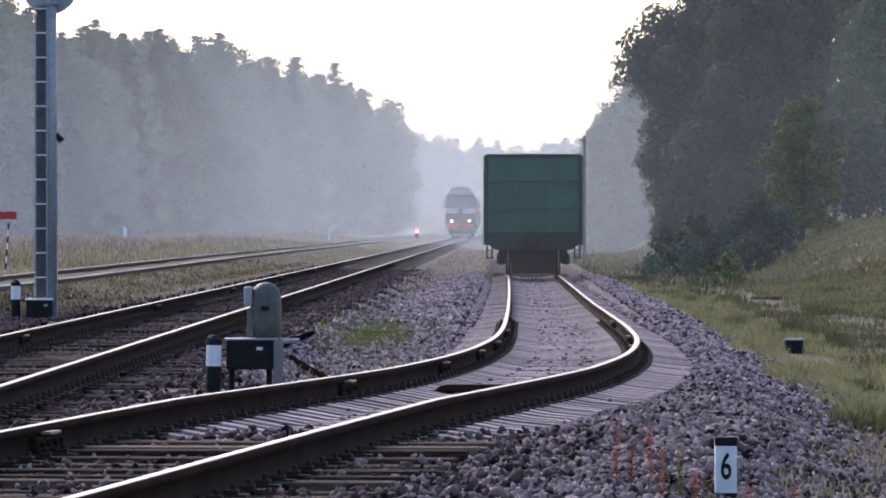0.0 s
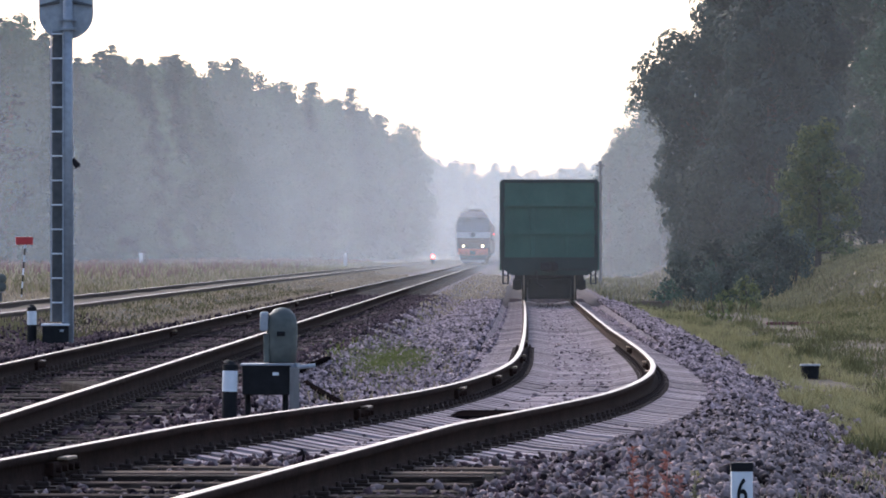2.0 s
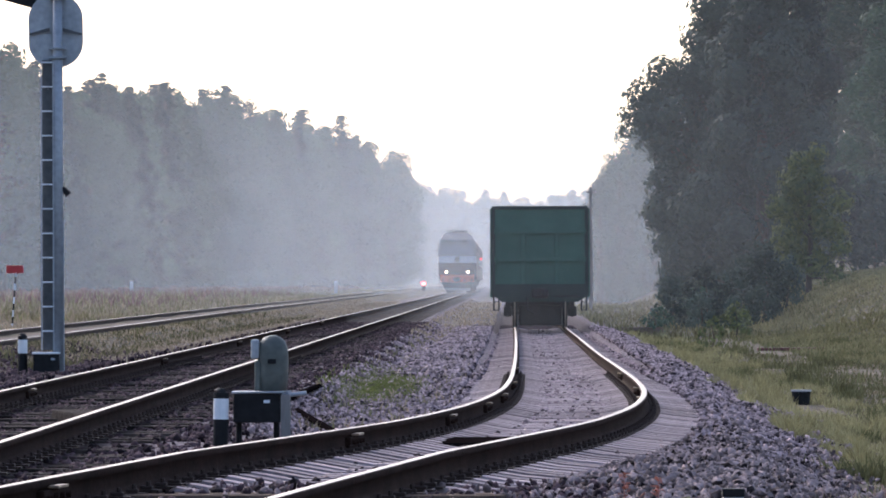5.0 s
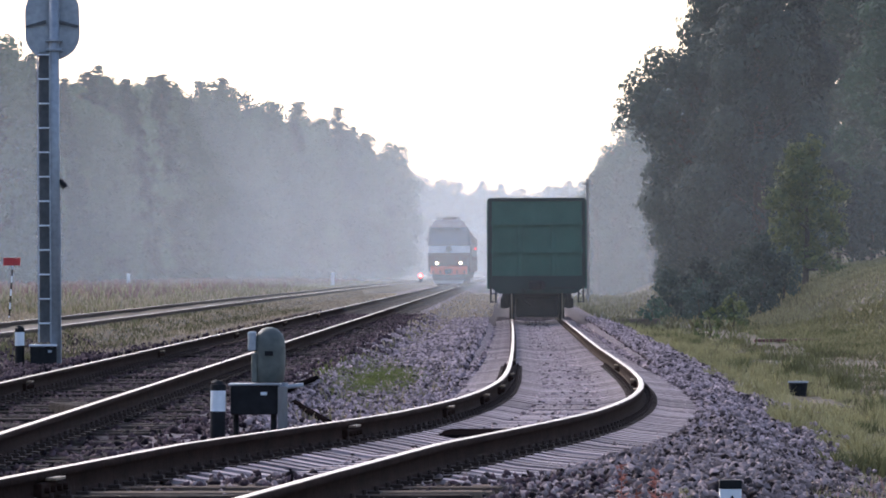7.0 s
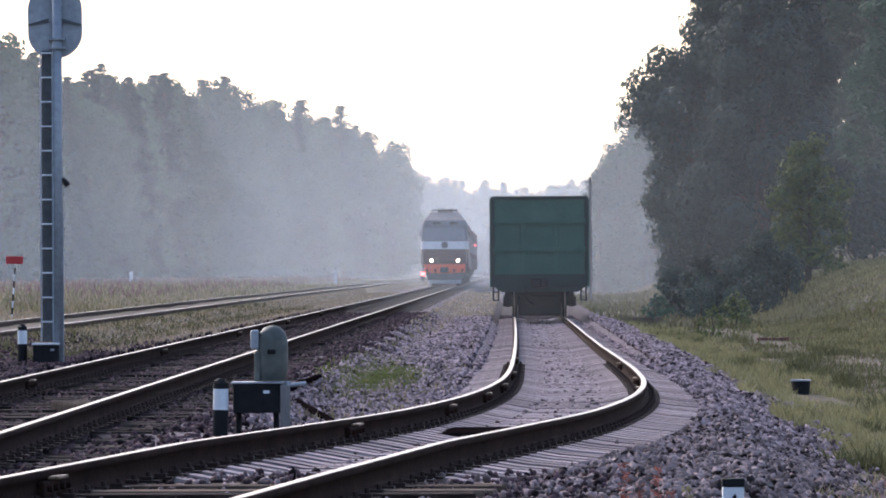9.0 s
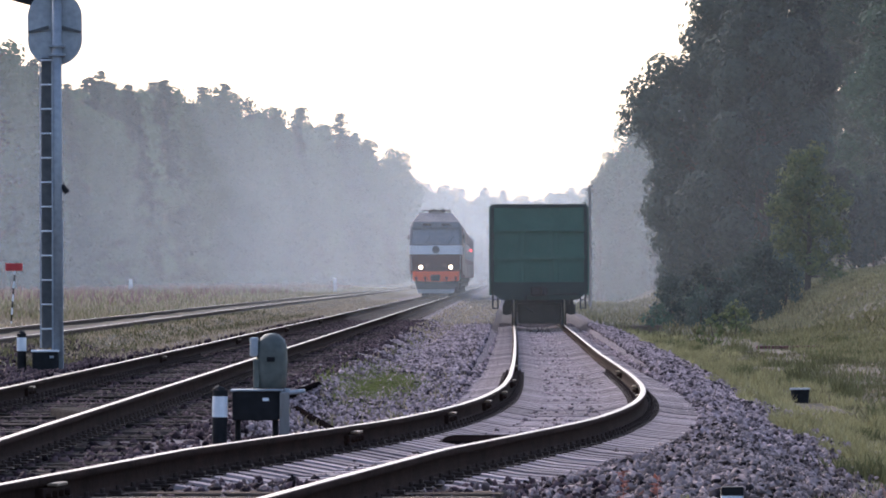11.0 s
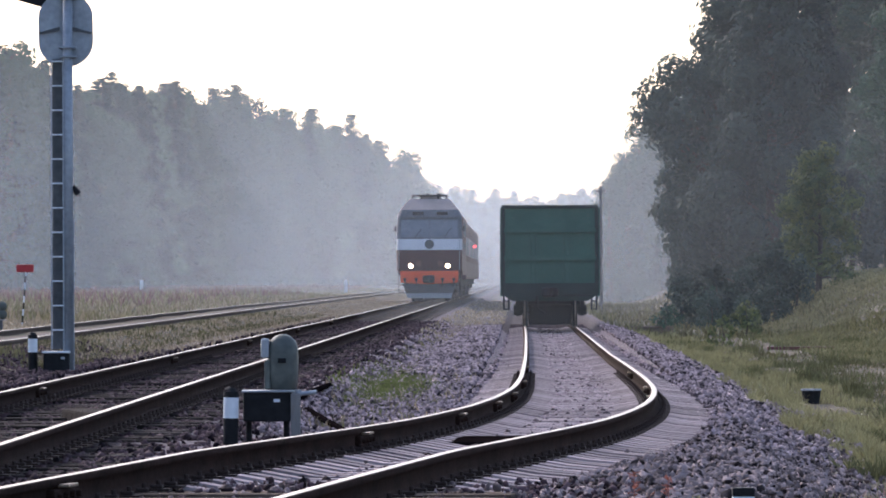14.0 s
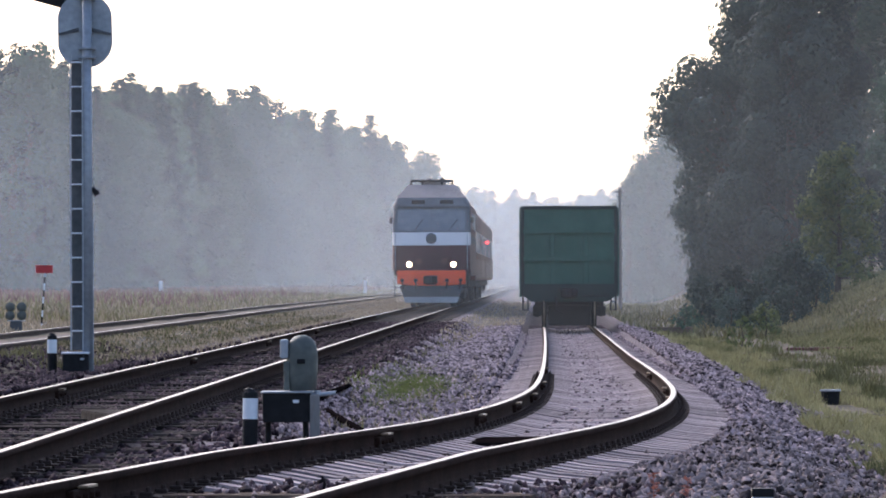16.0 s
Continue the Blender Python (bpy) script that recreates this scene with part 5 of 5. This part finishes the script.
def wooden_pole(x, y, h, r=0.12, label="weathered grey wooden line pole beside the track"):
    w = empty("line_pole", pose(x, y, gz(x, y)), label, "pole", "line poles")
    bm = bmesh.new()
    rod(bm, (0, 0, -0.5), (0, 0, h), r, r * 0.75, 12)
    part("shaft", bm, POLE_WOOD, w)
    bm = bmesh.new()
    box(bm, -0.3, 0.3, -r - 0.05, -r + 0.02, h - 0.35, h - 0.25)
    part("crossarm", bm, POLE_WOOD, w)
    return w


def loose_bar(a, b, r, label):
    bm = bmesh.new()
    rod(bm, a, b, r, sides=8)
    ob = part("iron_bar", bm, FLAT_BLACK)
    return tagged(ob, label, "bar", "loose iron bars")


def debris(x, y, l, wd, h, rz, material, name, label, category):
    bm = bmesh.new()
    box(bm, -l / 2, l / 2, -wd / 2, wd / 2, 0, h, min(l, wd, h) * 0.2)
    ob = part(name, bm, material)
    ob.matrix_basis = pose(x, y, gz(x, y) - 0.01, 0, 0, rz)
    return tagged(ob, label, category)


def small_white_post(x, y, h):
    w = empty("white_post", pose(x, y, gz(x, y)), "small white post standing in the meadow", "marker post", "white posts")
    bm = bmesh.new()
    box(bm, -0.12, 0.12, -0.08, 0.08, -0.2, h, 0.02)
    part("shaft", bm, WHITE, w)
    return w


# ------------------------------------------------------------------ mist
def build_mist():
    rows = ((190, 0.036, 24, 1.0), (243, 0.042, 24, 1.0), (320, 0.050, 20, 1.0), (405, 0.065, 22, 1.0), (444, 0.135, 30, 1.4), (640, 0.14, 30, 1.8), (915, 0.16, 44, 1.5), (1230, 0.16, 60, 1.2))
    for i, (y, dens, top, base) in enumerate(rows):
        ob = raw("morning_mist", [(-400, 0, -3), (400, 0, -3), (400, 0, 60), (-400, 0, 60)], [[0, 1, 2, 3]], mist_mat("mist", dens, top, base))
        ob.matrix_basis = pose(0, y, 0)
        tagged(ob, "thin bank of pale morning mist", "mist", "banks of mist", "stuff")


# ------------------------------------------------------------------ the place
build_ground()
build_forest()
build_near_trees()
gondola()
loco = locomotive()
cars = [coach()]
for _ in range(3):
    cars.append(copy_thing(cars[0], pose(0, 0, 0)))
bm = bmesh.new()
rod(bm, (1.52, 0.22, 2.95), (1.62, 0.22, 2.95), 0.05, sides=10)
ball(bm, (1.62, 0.20, 2.95), 0.075, 0.075, 0.09, 12, 8)
part("side_lamp", bm, SIDE_LAMP, cars[2], "glowing red side lamp")
tall_signal(-5.19, 81.5)
dwarf_signal(-1.48, 51.2)
marker_post(-1.885, 51.0, 0.50, 1)
marker_post(-5.60, 81.5, 0.52)
picket_post(1.45, 31.9)
cable_stub(5.08, 90.0)
red_board(-11.06, 157.0)
twin_dwarf(-10.95, 147.0)
lit_dwarf(-2.35, 560.0)
wooden_pole(8.4, 370.0, 7.3)
wooden_pole(-6.5, 1000.0, 9.0)
loose_bar((-1.62, 66.0, gz(-1.62, 66) + 0.05), (-1.16, 61.5, gz(-1.16, 61.5) + 0.04), 0.035, "rusty signal rod lying on gravel")
loose_bar((-1.80, 68.0, gz(-1.8, 68) + 0.06), (-1.62, 77.0, gz(-1.62, 77) + 0.08), 0.035, "rusty signal rod leading off along gravel")
debris(-1.72, 50.6, 0.22, 0.5, 0.03, 20, WHITE, "board", "short pale board lying by the signal", "board")
debris(-3.42, 58.0, 0.34, 1.8, 0.13, 12, OILY_TIMBER, "timber_offcut", "old timber lying between the rails", "timber")
# black slab added as the shade of a hollow between the rails
debris(0.20, 51.5, 0.55, 1.9, 0.075, -6, FLAT_BLACK, "shaded_gap_slab", "flat black slab standing in for a shaded hollow between the rails", "plate")
debris(8.6, 157.0, 1.7, 0.25, 0.10, 3, LOCO_BROWN, "old_beam", "rusty old beam lying in the grass", "beam")
debris(6.2, 205.0, 1.6, 0.6, 0.25, 8, TIMBER, "old_sleeper", "old dark sleeper lying beside the siding", "sleeper")
small_white_post(-8.6, 470, 1.1)
small_white_post(-22.0, 430, 0.9)
for wx, wh in ((0.86, 0.33), (0.93, 0.22), (1.01, 0.33), (1.07, 0.25), (1.16, 0.29), (1.23, 0.20), (1.30, 0.17), (1.42, 0.16), (1.50, 0.24), (1.57, 0.18), (1.66, 0.21), (1.72, 0.33), (1.80, 0.28), (1.88, 0.18)):
    wy = 30.4 + random.uniform(-0.4, 0.4)
    weed_plant(wx, wy, wh, GRASS if wh < 0.2 or wx in (1.16, 1.80) else RED_WEED, "thin reddish weed in gravel near the post" if wh >= 0.2 else "thin green weed in gravel near the post")
build_grass()
build_mist()
build_tracks()
build_ballast()

SPEED, START = 23.25, 617.0


def motions():
    """The train runs along the main line towards the viewer."""
    def rows(lead, length):
        out = []
        for i in range(17):
            y0 = START - SPEED * i + lead
            y1 = y0 + length
            x0, x1 = main_x(y0), main_x(y1)
            out.append((i, pose(x0, y0, float(main_z(y0)), 0, 0, -math.degrees(math.atan((x1 - x0) / length)))))
        return out
    walk(loco, rows(0.0, LOCO_LEN))
    for k, car in enumerate(cars):
        walk(car, rows(LOCO_LEN + 0.3 + k * (COACH_LEN + 0.2), COACH_LEN))


motions()
